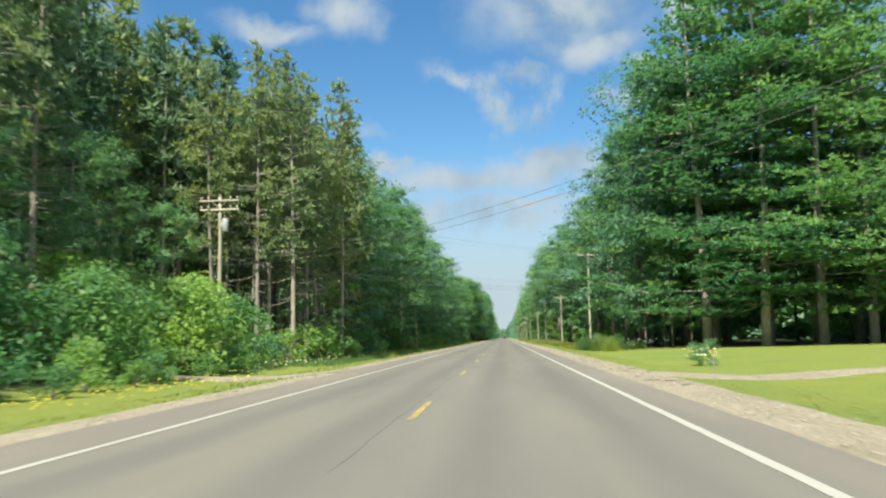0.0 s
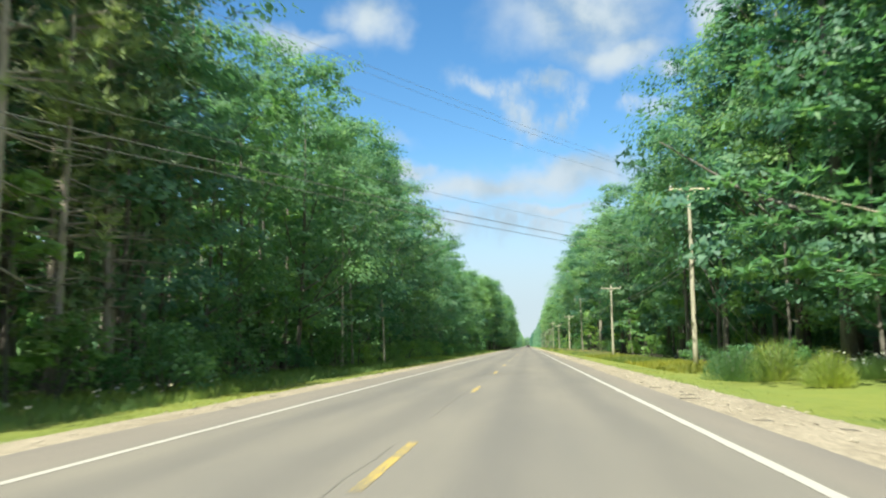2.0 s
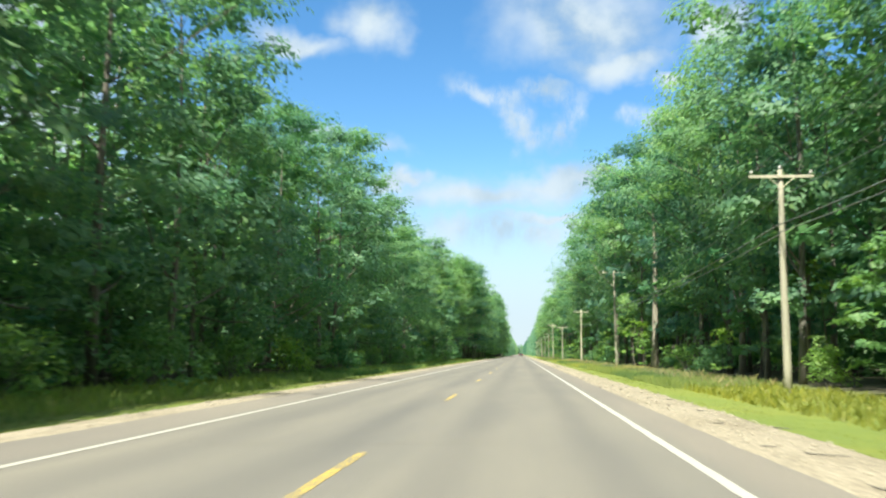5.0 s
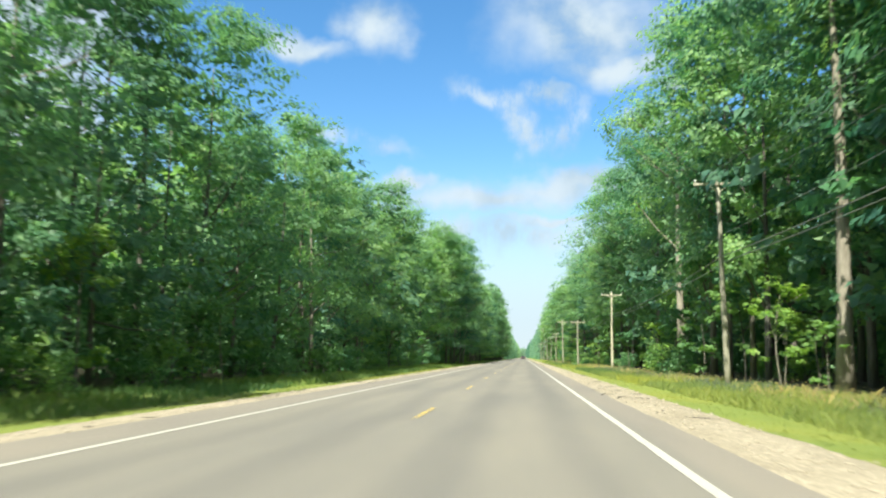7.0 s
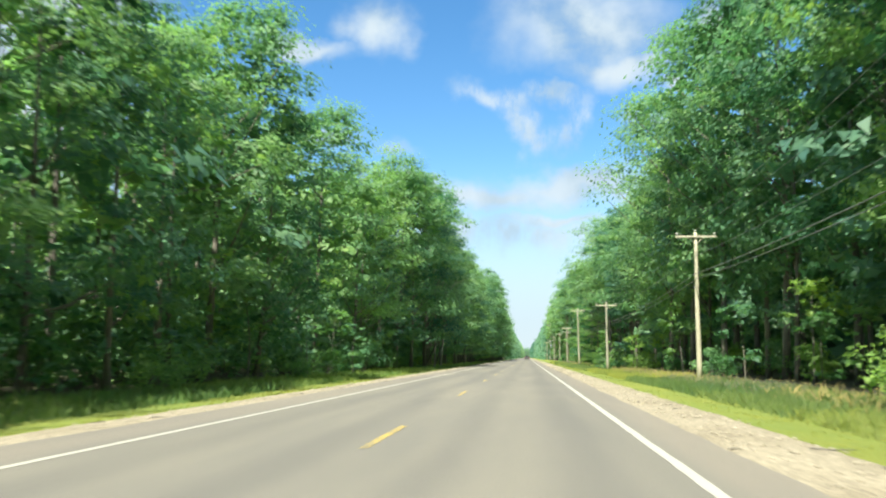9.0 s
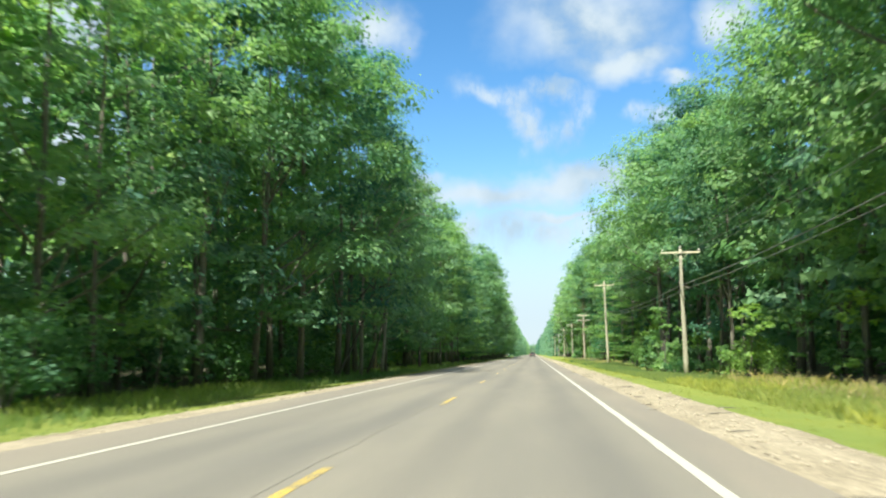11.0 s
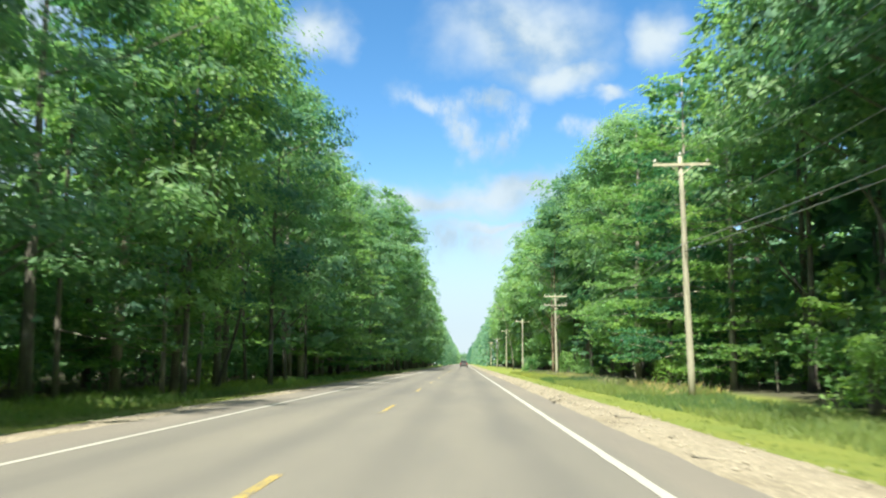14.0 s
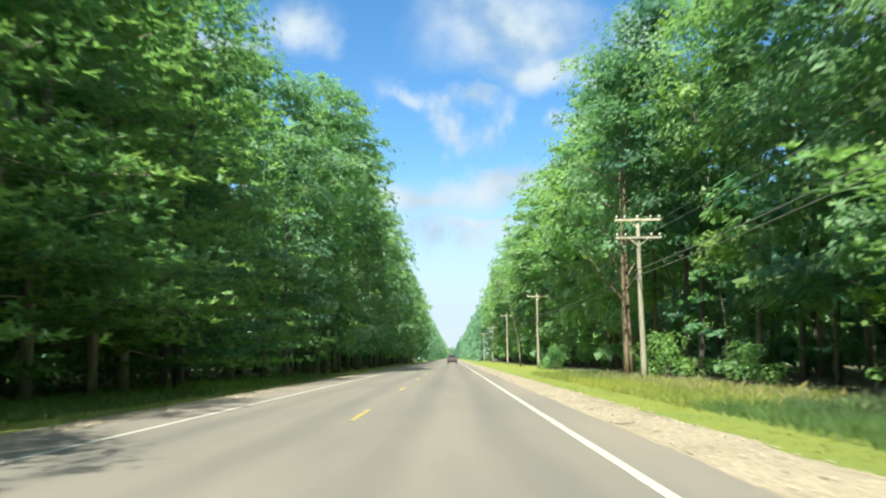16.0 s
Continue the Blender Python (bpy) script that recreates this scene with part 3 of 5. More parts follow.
def hollow(x, y):
    """A wet hollow at the foot of the bank, before the maple."""
    return -1.25 * math.exp(-((x - 16.0) / 4.0) ** 2 - ((y - 358.0) / 18.0) ** 2) if x > 6.0 else 0.0


def lumps(x, y):
    k = min(max((abs(x) - 6.1) / 3.0, 0), 1)
    return 0.07 * k * noise.noise((x * 0.35, y * 0.25, 0.3)) + 0.03 * k * noise.noise((x * 1.3, y * 1.1, 4.0)) + hollow(x, y)


xs = sorted({s * a for a in (0, 4.9, 5.4, 6.2, 6.8, 7.6, 8.6, 9.6, 10.8, 12, 13, 14, 15, 16, 17, 18, 20, 25, 30, 45, 70, 160, 400, 2600) for s in (1, -1)})
ground = new("ground", strip_mesh("ground", xs, steps(-400, 2600, 4.0, 40.0), lambda x, y: ground_z(x) + lumps(x, y), M_GROUND))
tagged(ground, "mown green verge and brown leaf litter under roadside forest", "ground", kind="structure")

road = new("road", strip_mesh("road", [lambda y: -EDGE_W + 0.06 * noise.noise((0.6, y * 0.7, 1)), -4.4, -2, 0, 2, 4.2, lambda y: EDGE_E + 0.06 * noise.noise((5.6, y * 0.7, 2))],
                              steps(ROAD_FROM, ROAD_TO, 1.0, 20.0), lambda x, y: 0.0 if -4.5 < x < 4.3 else -0.012, M_ASPHALT))
tagged(road, "straight two-lane road of worn grey asphalt", "road", kind="structure")


def shoulder(name, side):
    edge = EDGE_E if side > 0 else EDGE_W
    inner = lambda y: side * (edge - 0.12)
    second = lambda y: side * (edge + 0.25)
    mid = lambda y: side * 5.5
    outer = lambda y: side * (6.06 + 0.16 * noise.noise((side * 3.1, y * 0.35, 0)) + 0.10 * noise.noise((side, y * 1.7, 7)))
    rim = lambda y: outer(y) + side * 0.10
    xs_ = [inner, second, mid, outer, rim]
    if side < 0:
        xs_ = xs_[::-1]

    def z_of(x, y):
        a = abs(x)
        z = -0.022 if a < edge + 0.1 else ground_z(x) + 0.035 + 0.012 * noise.noise((x * 2, y * 2, 3))
        return z - (0.07 if a > abs(outer(y)) + 0.05 else 0)

    ob = new(name, strip_mesh(name, xs_, steps(ROAD_FROM, ROAD_TO, 0.5, 20.0), z_of, M_GRAVEL))
    return tagged(ob, "pale limestone gravel shoulder beside the asphalt", "road shoulder", kind="structure")


shoulder("shoulder_west", -1)
shoulder("shoulder_east", 1)


def drive(name, x0, x1, y0, y1, skew, label):
    """A gravel entrance that branches off the shoulder and fades into the grass."""
    n = 14
    verts, faces = [], []
    for k in range(n + 1):
        q = k / n
        x = x0 + (x1 - x0) * q
        half = (y1 - y0) / 2 * (1.0 + 1.3 * (1 - q) ** 3) + 0.25 * noise.noise((x, y0, 2))
        cy = (y0 + y1) / 2 + skew * q
        for s in (-1, -0.5, 0, 0.5, 1):
            verts.append((x, cy + s * half, ground_z(x) + lumps(x, cy) + (0.05 if abs(s) < 1 else -0.06)))
    for k in range(n):
        for j in range(4):
            faces.append((k * 5 + j, k * 5 + j + 1, k * 5 + j + 6, k * 5 + j + 5))
    return tagged(new(name, mesh_from(name, verts, faces, [M_GRAVEL], True)), label, "driveway", kind="structure")


drive("driveway_east", 5.2, 26.0, 27.5, 30.0, 4.0, "narrow pale gravel driveway crossing the lawn")
drive("driveway_west", -5.2, -15.0, 33.0, 35.5, 2.0, "short gravel field entrance in the grass verge")


def line_strip(name, x, width, y0, y1, mat, label, kind="structure", ragged=0.012, step=0.6):
    ys = steps(y0, y1, step, 20.0)
    ob = new(name, strip_mesh(name, [lambda y: x - width / 2 + ragged * noise.noise((x, y * 2.3, 1)), lambda y: x + width / 2 + ragged * noise.noise((x, y * 2.3, 5))],
                              ys, lambda a, b: 0.004, mat))
    return tagged(ob, label, "road marking", kind=kind)


line_strip("edge_line_west", -3.55, 0.12, ROAD_FROM, ROAD_TO, M_WHITE, "solid white painted edge line on asphalt")
line_strip("edge_line_east", 3.55, 0.135, ROAD_FROM, ROAD_TO, M_WHITE, "solid white painted edge line on asphalt")
DASH = strip_mesh("centre_dash", [lambda y: -0.06 + 0.015 * noise.noise((0, y * 3, 1)), lambda y: 0.06 + 0.015 * noise.noise((0, y * 3, 5))], list(np.linspace(0, 3.7, 14)), lambda a, b: 0.004, M_YELLOW)
for k in range(-4, 90):
    d = new("centre_dash", DASH)
    d.location = (-0.21, 12.75 + 15.24 * k, 0)
    tagged(d, "worn yellow painted dash on the centre line", "road marking", "centre line dashes")


def crack(name, path, width, label):
    verts, faces = [], []
    for k, (x, y) in enumerate(path):
        a, b = path[max(k - 1, 0)], path[min(k + 1, len(path) - 1)]
        w = Vector((a[1] - b[1], b[0] - a[0])).normalized() * width * (0.5 + 0.4 * noise.noise((x * 3, y * 3, 0)))
        verts += [(x + w.x, y + w.y, 0.003), (x - w.x, y - w.y, 0.003)]
    for k in range(len(path) - 1):
        faces.append((2 * k, 2 * k + 1, 2 * k + 3, 2 * k + 2))
    return tagged(new(name, mesh_from(name, verts, faces, [M_CRACK])), label, "road crack", kind="structure")


# a long seam beside the centre line and a few cracks across the lanes
for a, b in ((8, 62), (66, 100), (282, 306)):
    ys = np.arange(a, b, 0.7)
    crack("centre_seam", [(-0.42 + 0.05 * noise.noise((1, y * 0.5, 9)), y) for y in ys], 0.018, "dark hairline seam along the asphalt centre")
r_ = np.random.default_rng(3)
for y0 in (31, 47.5, 52, 74, 96, 112, 139, 170, 221, 262, 331, 358, 412, 436):
    lo, hi = sorted(r_.uniform(-4.2, 4.2, 2))
    if hi - lo < 2:
        lo, hi = -4.2, 0.3
    xs2 = np.arange(lo, hi, 0.3)
    crack("cross_crack", [(x, y0 + 0.25 * (x - lo) * r_.uniform(0.6, 0.7) + 0.18 * noise.noise((x * 1.4, y0, 2))) for x in xs2], 0.013, "thin dark crack across the asphalt lane")


# ---- power poles and cables ----
def insulator_mesh():
    w = Soup()
    w.tube([(0, 0, 0), (0, 0, 0.05)], [0.012, 0.012], 6)
    w.tube([(0, 0, 0.05), (0, 0, 0.08), (0, 0, 0.10), (0, 0, 0.13), (0, 0, 0.15), (0, 0, 0.19)], [0.035, 0.075, 0.045, 0.07, 0.045, 0.03], 10)
    return w.mesh("insulator", [M_CERAMIC], True)


INSULATOR = insulator_mesh()


def utility_pole(x, y, height, arms, label, lean=(0, 0), tank=False, arm_w=2.5):
    """A round tapered wooden pole with crossarms; arms: heights below the top."""
    root = thing("utility_pole", Matrix.Translation((x, y, ground_z(x) - 0.05)) @ Euler((radians(lean[0]), radians(lean[1]), 0)).to_matrix().to_4x4(), label, "utility pole", "poles along the road")
    w = Soup()
    zs = np.linspace(-0.3, height, 8)
    w.tube([(0.012 * math.sin(z), 0, z) for z in zs], [0.165 - 0.065 * max(z, 0) / height for z in zs], 14)
    part("pole", w.mesh("pole", [M_POLE], True), root)
    for k, drop in enumerate(arms):
        z, half = height - drop, arm_w / 2
        w = Soup()
        w.box((-half, -0.185, z - 0.06), (half, -0.085, z + 0.06), bevel=0.012)
        arm = part("crossarm", w.mesh("crossarm", [M_ARM]), root)
        for s in (-1, 1):
            w = Soup()
            w.tube([(s * 0.50, -0.19, z - 0.05), (s * 0.06, -0.14, z - 0.42)], [0.018, 0.018], 6)
            part("brace", w.mesh("brace", [M_ARM]), root, "thin diagonal brace")
        for dx in ((-half + 0.10, half - 0.10) if len(arms) == 1 else (-half + 0.10, -half + 0.55, half - 0.55, half - 0.10)):
            ob = part("insulator", INSULATOR, arm, "white porcelain insulator")
            ob.location = (dx, -0.135, z + 0.06)
    ob = part("insulator", INSULATOR, root, "white porcelain insulator")
    ob.location = (0, 0, height - 0.01)
    w = Soup()
    w.box((-0.17, -0.06, height * 0.62), (-0.09, 0.06, height * 0.62 + 0.12), bevel=0.02)
    part("bracket", w.mesh("bracket", [M_STEEL]), root, "small metal cable bracket")
    if tank:
        w = Soup()
        zt = height - 2.3
        w.tube([(0.36, -0.02, zt), (0.36, -0.02, zt + 0.03), (0.36, -0.02, zt + 0.80), (0.36, -0.02, zt + 0.86)], [0.19, 0.21, 0.21, 0.17], 14)
        w.tube([(0.30, -0.02, zt + 0.86), (0.30, -0.02, zt + 1.08)], [0.035, 0.025], 8)
        w.box((0.08, -0.05, zt + 0.2), (0.18, 0.05, zt + 0.6), bevel=0.01)
        part("transformer_tank", w.mesh("transformer_tank", [M_TANK], True), root, "grey cylindrical transformer tank")
    return root


ROW_X = 11.75
POLES = [   # x, y, height, arms, lean east
    (12.0, 20.0, 10.2, (0.45,), 0.0), (11.75, 107.7, 11.6, (0.25,), 0.3), (12.0, 163.3, 8.9, (0.30,), 0.0), (12.0, 224.1, 10.7, (0.30,), -1.2),
    (12.4, 285.3, 9.3, (0.30,), 0.0), (11.6, 338.5, 8.1, (0.25,), -0.3), (11.5, 395.6, 10.6, (0.40,), -1.0), (11.95, 454.6, 8.95, (0.12, 1.10), -0.4),
    (12.3, 515.6, 9.2, (0.30,), 0.0), (12.2, 574.0, 9.6, (0.30,), 0.0), (12.1, 632.0, 9.2, (0.30,), 0.4), (12.0, 690.0, 9.4, (0.30,), 0.0),
    (12.0, 748.0, 9.2, (0.30,), 0.0), (12.0, 806.0, 9.4, (0.30,), 0.0), (12.0, 866.0, 9.2, (0.30,), 0.0), (12.0, 926.0, 9.2, (0.30,), 0.0)]
for x, y, h, arms, ln in POLES:
    utility_pole(x, y, h, arms, "tall weathered wooden utility pole with double crossarm" if len(arms) > 1 else "weathered wooden utility pole with single crossarm", (0, ln))
WEST_POLE = (-17.2, 55.6, 10.9)
utility_pole(*WEST_POLE, (0.25, 0.85), "grey wooden utility pole with two crossarms and transformer", tank=True, arm_w=2.6)


def cable(name, a, b, sag, radius, mat, label):
    n = 18
    pts = [Vector(a).lerp(Vector(b), k / n) - Vector((0, 0, sag * 4 * (k / n) * (1 - k / n))) for k in range(n + 1)]
    w = Soup()
    w.tube(pts, [radius] * (n + 1), 6)
    return tagged(new(name, w.mesh(name, [mat], True)), label, "overhead cable", "overhead cables")


def span(p, q, low=(6.35, 6.35), sag=0.45, wires=True, thick=1.0):
    """The cables between two poles: three bare wires at the top, two thick communication cables below."""
    (xa, ya, ha), (xb, yb, hb) = p, q
    for dx in (-1.15, 0.0, 1.15) if wires else ():
        up = 0.12 if dx else 0.36
        cable("power_wire", (xa + dx, ya - 0.1, ha - 0.3 + up), (xb + dx, yb - 0.1, hb - 0.3 + up), 0.7, 0.008 * thick, M_WIRE, "thin bare power wire between poles")
    if wires:
        cable("neutral_wire", (xa - 0.15, ya, 7.45), (xb - 0.15, yb, 7.45), 0.55, 0.010 * thick, M_WIRE, "thin neutral wire strung between poles")
    cable("communication_cable", (xa - 0.16, ya, low[0]), (xb - 0.16, yb, low[1]), sag, 0.021 * thick, M_CABLE, "thick black communication cable between poles")
    cable("communication_cable", (xa - 0.16, ya, low[0] - 0.40), (xb - 0.16, yb, low[1] - 0.32), sag - 0.05, 0.018 * thick, M_CABLE, "thick black communication cable between poles")


chain = [(x, y, h + ground_z(x)) for x, y, h, _, _ in POLES]
west = (WEST_POLE[0], WEST_POLE[1], WEST_POLE[2] + ground_z(WEST_POLE[0]))
CLAMP = {338.5: 5.4, 454.6: 5.8}     # poles whose communication cables hang lower
for p, q in zip(chain[1:], chain[2:]):
    span(p, q, (CLAMP.get(p[1], 6.35), CLAMP.get(q[1], 6.35)))
span(chain[0], west, (7.9, 6.6), 1.3, False, 0.38)
span(west, chain[1], (6.75, 6.75), 0.45, True, 0.68)
for k, dy in enumerate((1.5, 4.5, 7.5)):
    cable("guy_wire", (11.85, 107.8, 8.2 - 1.4 * k), (16.5 - 0.5 * k, 106.2 + 0.4 * k, 0.0), 0.0, 0.012, M_STEEL, "taut steel guy wire staying a pole")

# ---- the forest ----
GROUP = "trees along the road"
# near: full detail; mid: second row; far and deep: small in view or half hidden
NEAR_B = [broadleaf(11 + k, 20, 3.9 + 0.3 * (k % 3), 0.08 + 0.05 * (k % 3), 44, 160, 0.258, (M_LEAF, M_LEAF_B)[k % 2], M_BARK, 0.13 + 0.03 * (k % 3), lean=(0.0, 0.8, -0.6, 0.4)[k % 4], facing=0.6) for k in range(8)]
NEAR_E = [broadleaf(21 + k, 20, 4.1 + 0.3 * (k % 3), 0.15 + 0.07 * (k % 3), 44, 160, 0.258, (M_LEAF, M_LEAF_B)[k % 2], M_BARK, 0.14 + 0.03 * (k % 3), facing=0.6, waist=0.36) for k in range(8)]
HIGH_E = [broadleaf(151 + k, 20, 4.0, 0.37, 66, 150, 0.255, (M_LEAF, M_LEAF_B)[k % 2], M_BARK, 0.17, facing=0.3) for k in range(3)]
MID_B = [broadleaf(31 + k, 20, 4.6, 0.12, 46, 42, 0.52, (M_LEAF, M_LEAF_B)[k % 2], M_BARK, 0.18, facing=0.5) for k in range(5)]
FAR_B = [broadleaf(51 + k, 20, 4.3, 0.04, 46, 54, 0.42, (M_LEAF, M_LEAF_B)[k % 2], M_BARK, 0.18, facing=0.6) for k in range(5)]
FAR_E = [broadleaf(61 + k, 20, 5.0, 0.10, 46, 54, 0.42, (M_LEAF, M_LEAF_B)[k % 2], M_BARK, 0.18, facing=0.6, waist=0.22) for k in range(5)]
DEEP_B = [broadleaf(71 + k, 20, 5.0, 0.02, 31, 24, 1.15, (M_LEAF, M_LEAF_B)[k % 2], M_BARK, 0.18) for k in range(4)]
RED_PINE = [red_pine(81 + k, 20, 2.5, 0.34, 18, 12, 11, 0.40) for k in range(4)]
RED_PINE_LOW = [red_pine(91 + k, 20, 2.6, 0.10, 22, 12, 10, 0.42) for k in range(2)]
RED_MID = [red_pine(86 + k, 20, 2.5, 0.32, 16, 8, 8, 0.62) for k in range(3)]
RED_DEEP = [red_pine(96 + k, 20, 2.8, 0.20, 12, 7, 7, 0.95) for k in range(3)]
WHITE_PINE = [white_pine(101 + k, 24, 5.6, 0.06 + 0.03 * k, 17, 15, 6, 0.34) for k in range(3)]
WHITE_BACK = [white_pine(105 + k, 24, 5.6, 0.16, 24, 9, 5, 0.46) for k in range(2)]
SHRUBS = [shrub(121 + k, 2.6, 1.6, 18, 72, 0.18, (M_SHRUB, M_LEAF_B, M_SHRUB)[k]) for k in range(3)]
BUSHES = [shrub(125 + k, 5.2, 3.0, 44, 100, 0.24, M_SHRUB) for k in range(3)]
SAPLING = [broadleaf(131 + k, 6, 1.7, 0.06, 18, 50, 0.27, (M_SHRUB, M_LEAF_B)[k % 2], M_BARK, 0.05) for k in range(4)]

LABELS = {"broad": "tall leafy green broadleaf tree at the forest edge", "mid": "broadleaf forest tree with dense green crown", "red": "red pine with bare pale trunk and dark needles",
          "white": "white pine with level tiers of feathery boughs", "maple": "spreading bright green maple with bare lower trunk", "forked": "tall tree with thick pale forked trunk", "oak": "open-crowned tree with thick brown bare trunk", "pale": "slender leafy tree with pale grey trunk",
          "shrub": "leafy bright green shrub at the forest edge", "sapling": "young leafy sapling growing at the forest edge"}


def profile(y, stops):
    return float(np.interp(y, [s[0] for s in stops], [s[1] for s in stops]))


TALL_W = ((0, 20), (100, 20), (125, 20.5), (140, 23), (152, 22.5), (166, 20.5), (185, 19.5), (200, 20.5), (214, 21.5), (223, 18), (236, 17.5), (250, 19), (285, 20.5), (326, 21.5), (345, 23.5), (358, 23.5), (370, 19.5), (385, 20.5), (400, 23), (415, 21.5), (440, 18.5), (465, 22), (483, 27), (500, 26), (620, 24), (900, 24))
TALL_E = ((0, 24), (80, 24), (112, 25.5), (124, 24), (140, 21), (200, 22), (226, 26), (236, 28), (244, 27.5), (253, 24), (266, 23), (282, 26.5), (300, 25.5), (315, 24), (340, 21.5), (372, 23), (405, 23), (425, 23), (440, 23.5), (455, 22.5), (480, 25), (550, 26), (700, 24), (900, 24))
r = np.random.default_rng(2024)


def tree(kind, meshes, x, y, height, label, lean=(0, 0), base=20.0, turn=None):
    s = height / base
    wide = s * r.uniform(0.92, 1.1) if base < 22 else s
    name = {"broad": "broadleaf_tree", "mid": "broadleaf_tree", "red": "red_pine", "white": "white_pine", "sapling": "sapling"}[kind]
    return set_plant(name, meshes, x, y, ground_z(x), (r.random() * 6.283 if turn is None else turn), wide, LABELS[label], "tree", GROUP, s / wide, lean=lean)


def pick(options):
    return options[int(r.integers(len(options)))]


def spots(side, x, jitter, y0, y1, gap, tall, share=1.0, skip=()):
    out, y = [], y0
    while y < y1:
        yy, xx = y + r.uniform(-0.3, 0.3) * gap, side * (x + r.uniform(-jitter, jitter))
        if not any(a < yy < b for a, b in skip):
            out.append((xx, yy, profile(yy, tall) * share * r.uniform(0.80, 1.10)))
        y += gap * r.uniform(0.85, 1.15)
    return out


def row(meshes, places, kind="broad", label="broad"):
    for x, y, h in places:
        open_side = r.uniform(-1.0, 0.3) if x < 0 else math.pi + r.uniform(-0.3, 1.0)
        tree(kind, pick(meshes), x, y, h, label, turn=open_side)


def merged(name, meshes, places, label):
    """Many trees behind the first rows, joined: stems and leaves in one mesh."""
    vs, fs, ms, base, mats = [], [], [], 0, []
    for x, y, h in places:
        s, a = h / 20.0, (r.uniform(-1.0, 0.3) if x < 0 else math.pi + r.uniform(-0.3, 1.0))
        rot = np.array([[math.cos(a), -math.sin(a), 0], [math.sin(a), math.cos(a), 0], [0, 0, 1]]) * s
        for me in pick(meshes):
            if me.materials[0] not in mats:
                mats.append(me.materials[0])
            me.calc_loop_triangles()
            v = np.empty(len(me.vertices) * 3, dtype=np.float32)
            me.vertices.foreach_get("co", v)
            t = np.empty(len(me.loop_triangles) * 3, dtype=np.int32)
            me.loop_triangles.foreach_get("vertices", t)
            vs.append(v.reshape(-1, 3) @ rot.T + np.array([x, y, ground_z(x)]))
            fs.append(t.reshape(-1, 3) + base)
            ms.append(np.full(len(t) // 3, mats.index(me.materials[0]), dtype=np.int32))
            base += len(v) // 3
    me = leaf_mesh(name, np.concatenate(vs), np.concatenate(fs), mats[0])
    for m in mats[1:]:
        me.materials.append(m)
    me.polygons.foreach_set("material_index", np.concatenate(ms))
    return tagged(new(name, me), label, "forest", kind="stuff")


# west side: a red pine plantation first, then broadleaf forest with white pines further on
y, deep = 31.0, []
while y < 96:
    for x in (12.8, 15.8, 18.8, 22.0, 25.5, 29.0, 33.0):
        if (x < 18 and y < 57) or (x < 23 and 37 < y < 57) or (x < 14 and y > 84):
            continue
        if x > 27:
            deep.append((-(x + r.uniform(-0.7, 0.7)), y + r.uniform(-1, 1), r.uniform(23.0, 26.0)))
        else:
            tree("red", pick(RED_PINE_LOW if x < 14 and r.random() < 0.8 else RED_PINE if x < 20 else RED_MID), -(x + r.uniform(-0.7, 0.7)), y + r.uniform(-1, 1), (r.uniform(19.5, 23.0) if x < 21 else r.uniform(23.0, 26.0)), "red", lean=(r.uniform(-1.5, 1.5), r.uniform(-1.5, 1.5)))
    y += 3.9 if y < 60 else 4.6
merged("deep_pine_woods", RED_DEEP, deep, "dense red pine plantation behind the first rows")
row(NEAR_B, [(x - 0.5 * (y < 160), y, h) for x, y, h in spots(-1, 14.3, 1.3, 82, 326, 5.8, TALL_W, skip=((283, 297),))])
row(NEAR_B, [(x - 1.7 * (360 < y < 373), y, h) for x, y, h in spots(-1, 11.9, 1.3, 328, 470, 5.8, TALL_W, skip=((426, 446), (450, 466)))])
row(MID_B, spots(-1, 17.8, 1.4, 88, 480, 6.0, TALL_W, 1.0, skip=((284, 296),)), "mid", "mid")
merged("deep_forest", DEEP_B, spots(-1, 22.5, 2.0, 96, 480, 6.0, TALL_W) + spots(-1, 29.0, 3.0, 96, 470, 9.0, TALL_W), "dense green forest behind the roadside trees")
merged("forest_edge_far", FAR_B, spots(-1, 10.8, 0.8, 472, 530, 4.8, TALL_W) + spots(-1, 11.6, 1.0, 532, 720, 4.8, TALL_W), "broadleaf forest edge further along the road")
merged("deep_forest", DEEP_B, spots(-1, 17.0, 1.5, 482, 720, 6.0, TALL_W) + spots(-1, 24.0, 2.0, 482, 720, 7.0, TALL_W), "dense green forest behind the roadside trees")
for x, y, h in ((-13.0, 430, 25), (-12.9, 438, 26), (-12.7, 446, 24), (-12.9, 455, 24), (-12.6, 463, 22), (-14.5, 372, 22), (-13.5, 396, 21)):
    tree("white", pick(WHITE_PINE), x, y, h, "white", base=24.0)

# east side: lawn with big white pines behind, then broadleaf forest
for x, y, h in ((19.6, 82, 36), (24.0, 77, 35), (28.5, 76, 36), (33.0, 78, 35), (38, 80, 35)):
    tree("white", pick(WHITE_PINE), x, y, h, "white", base=24.0)
for x, y, h in ((22.5, 88, 37), (26.5, 84, 38), (31.0, 86, 38), (36.0, 88, 37), (20.5, 93, 34)):
    tree("white", pick(WHITE_BACK), x, y, h, "white", base=24.0)
POLE_Y = (107.7, 163.3, 224.1, 285.3, 338.5, 395.6, 454.6)
row(NEAR_E, [(x + 2.4 * any(p - 20 < y < p + 4 for p in POLE_Y) + 0.6 * (y > 428) + 2.0 * (y < 116) + 1.6 * (315 < y < 325), y, h) for x, y, h in spots(1, 15.5, 0.8, 111, 476, 4.8, TALL_E, skip=((248, 262), (350, 428)))])
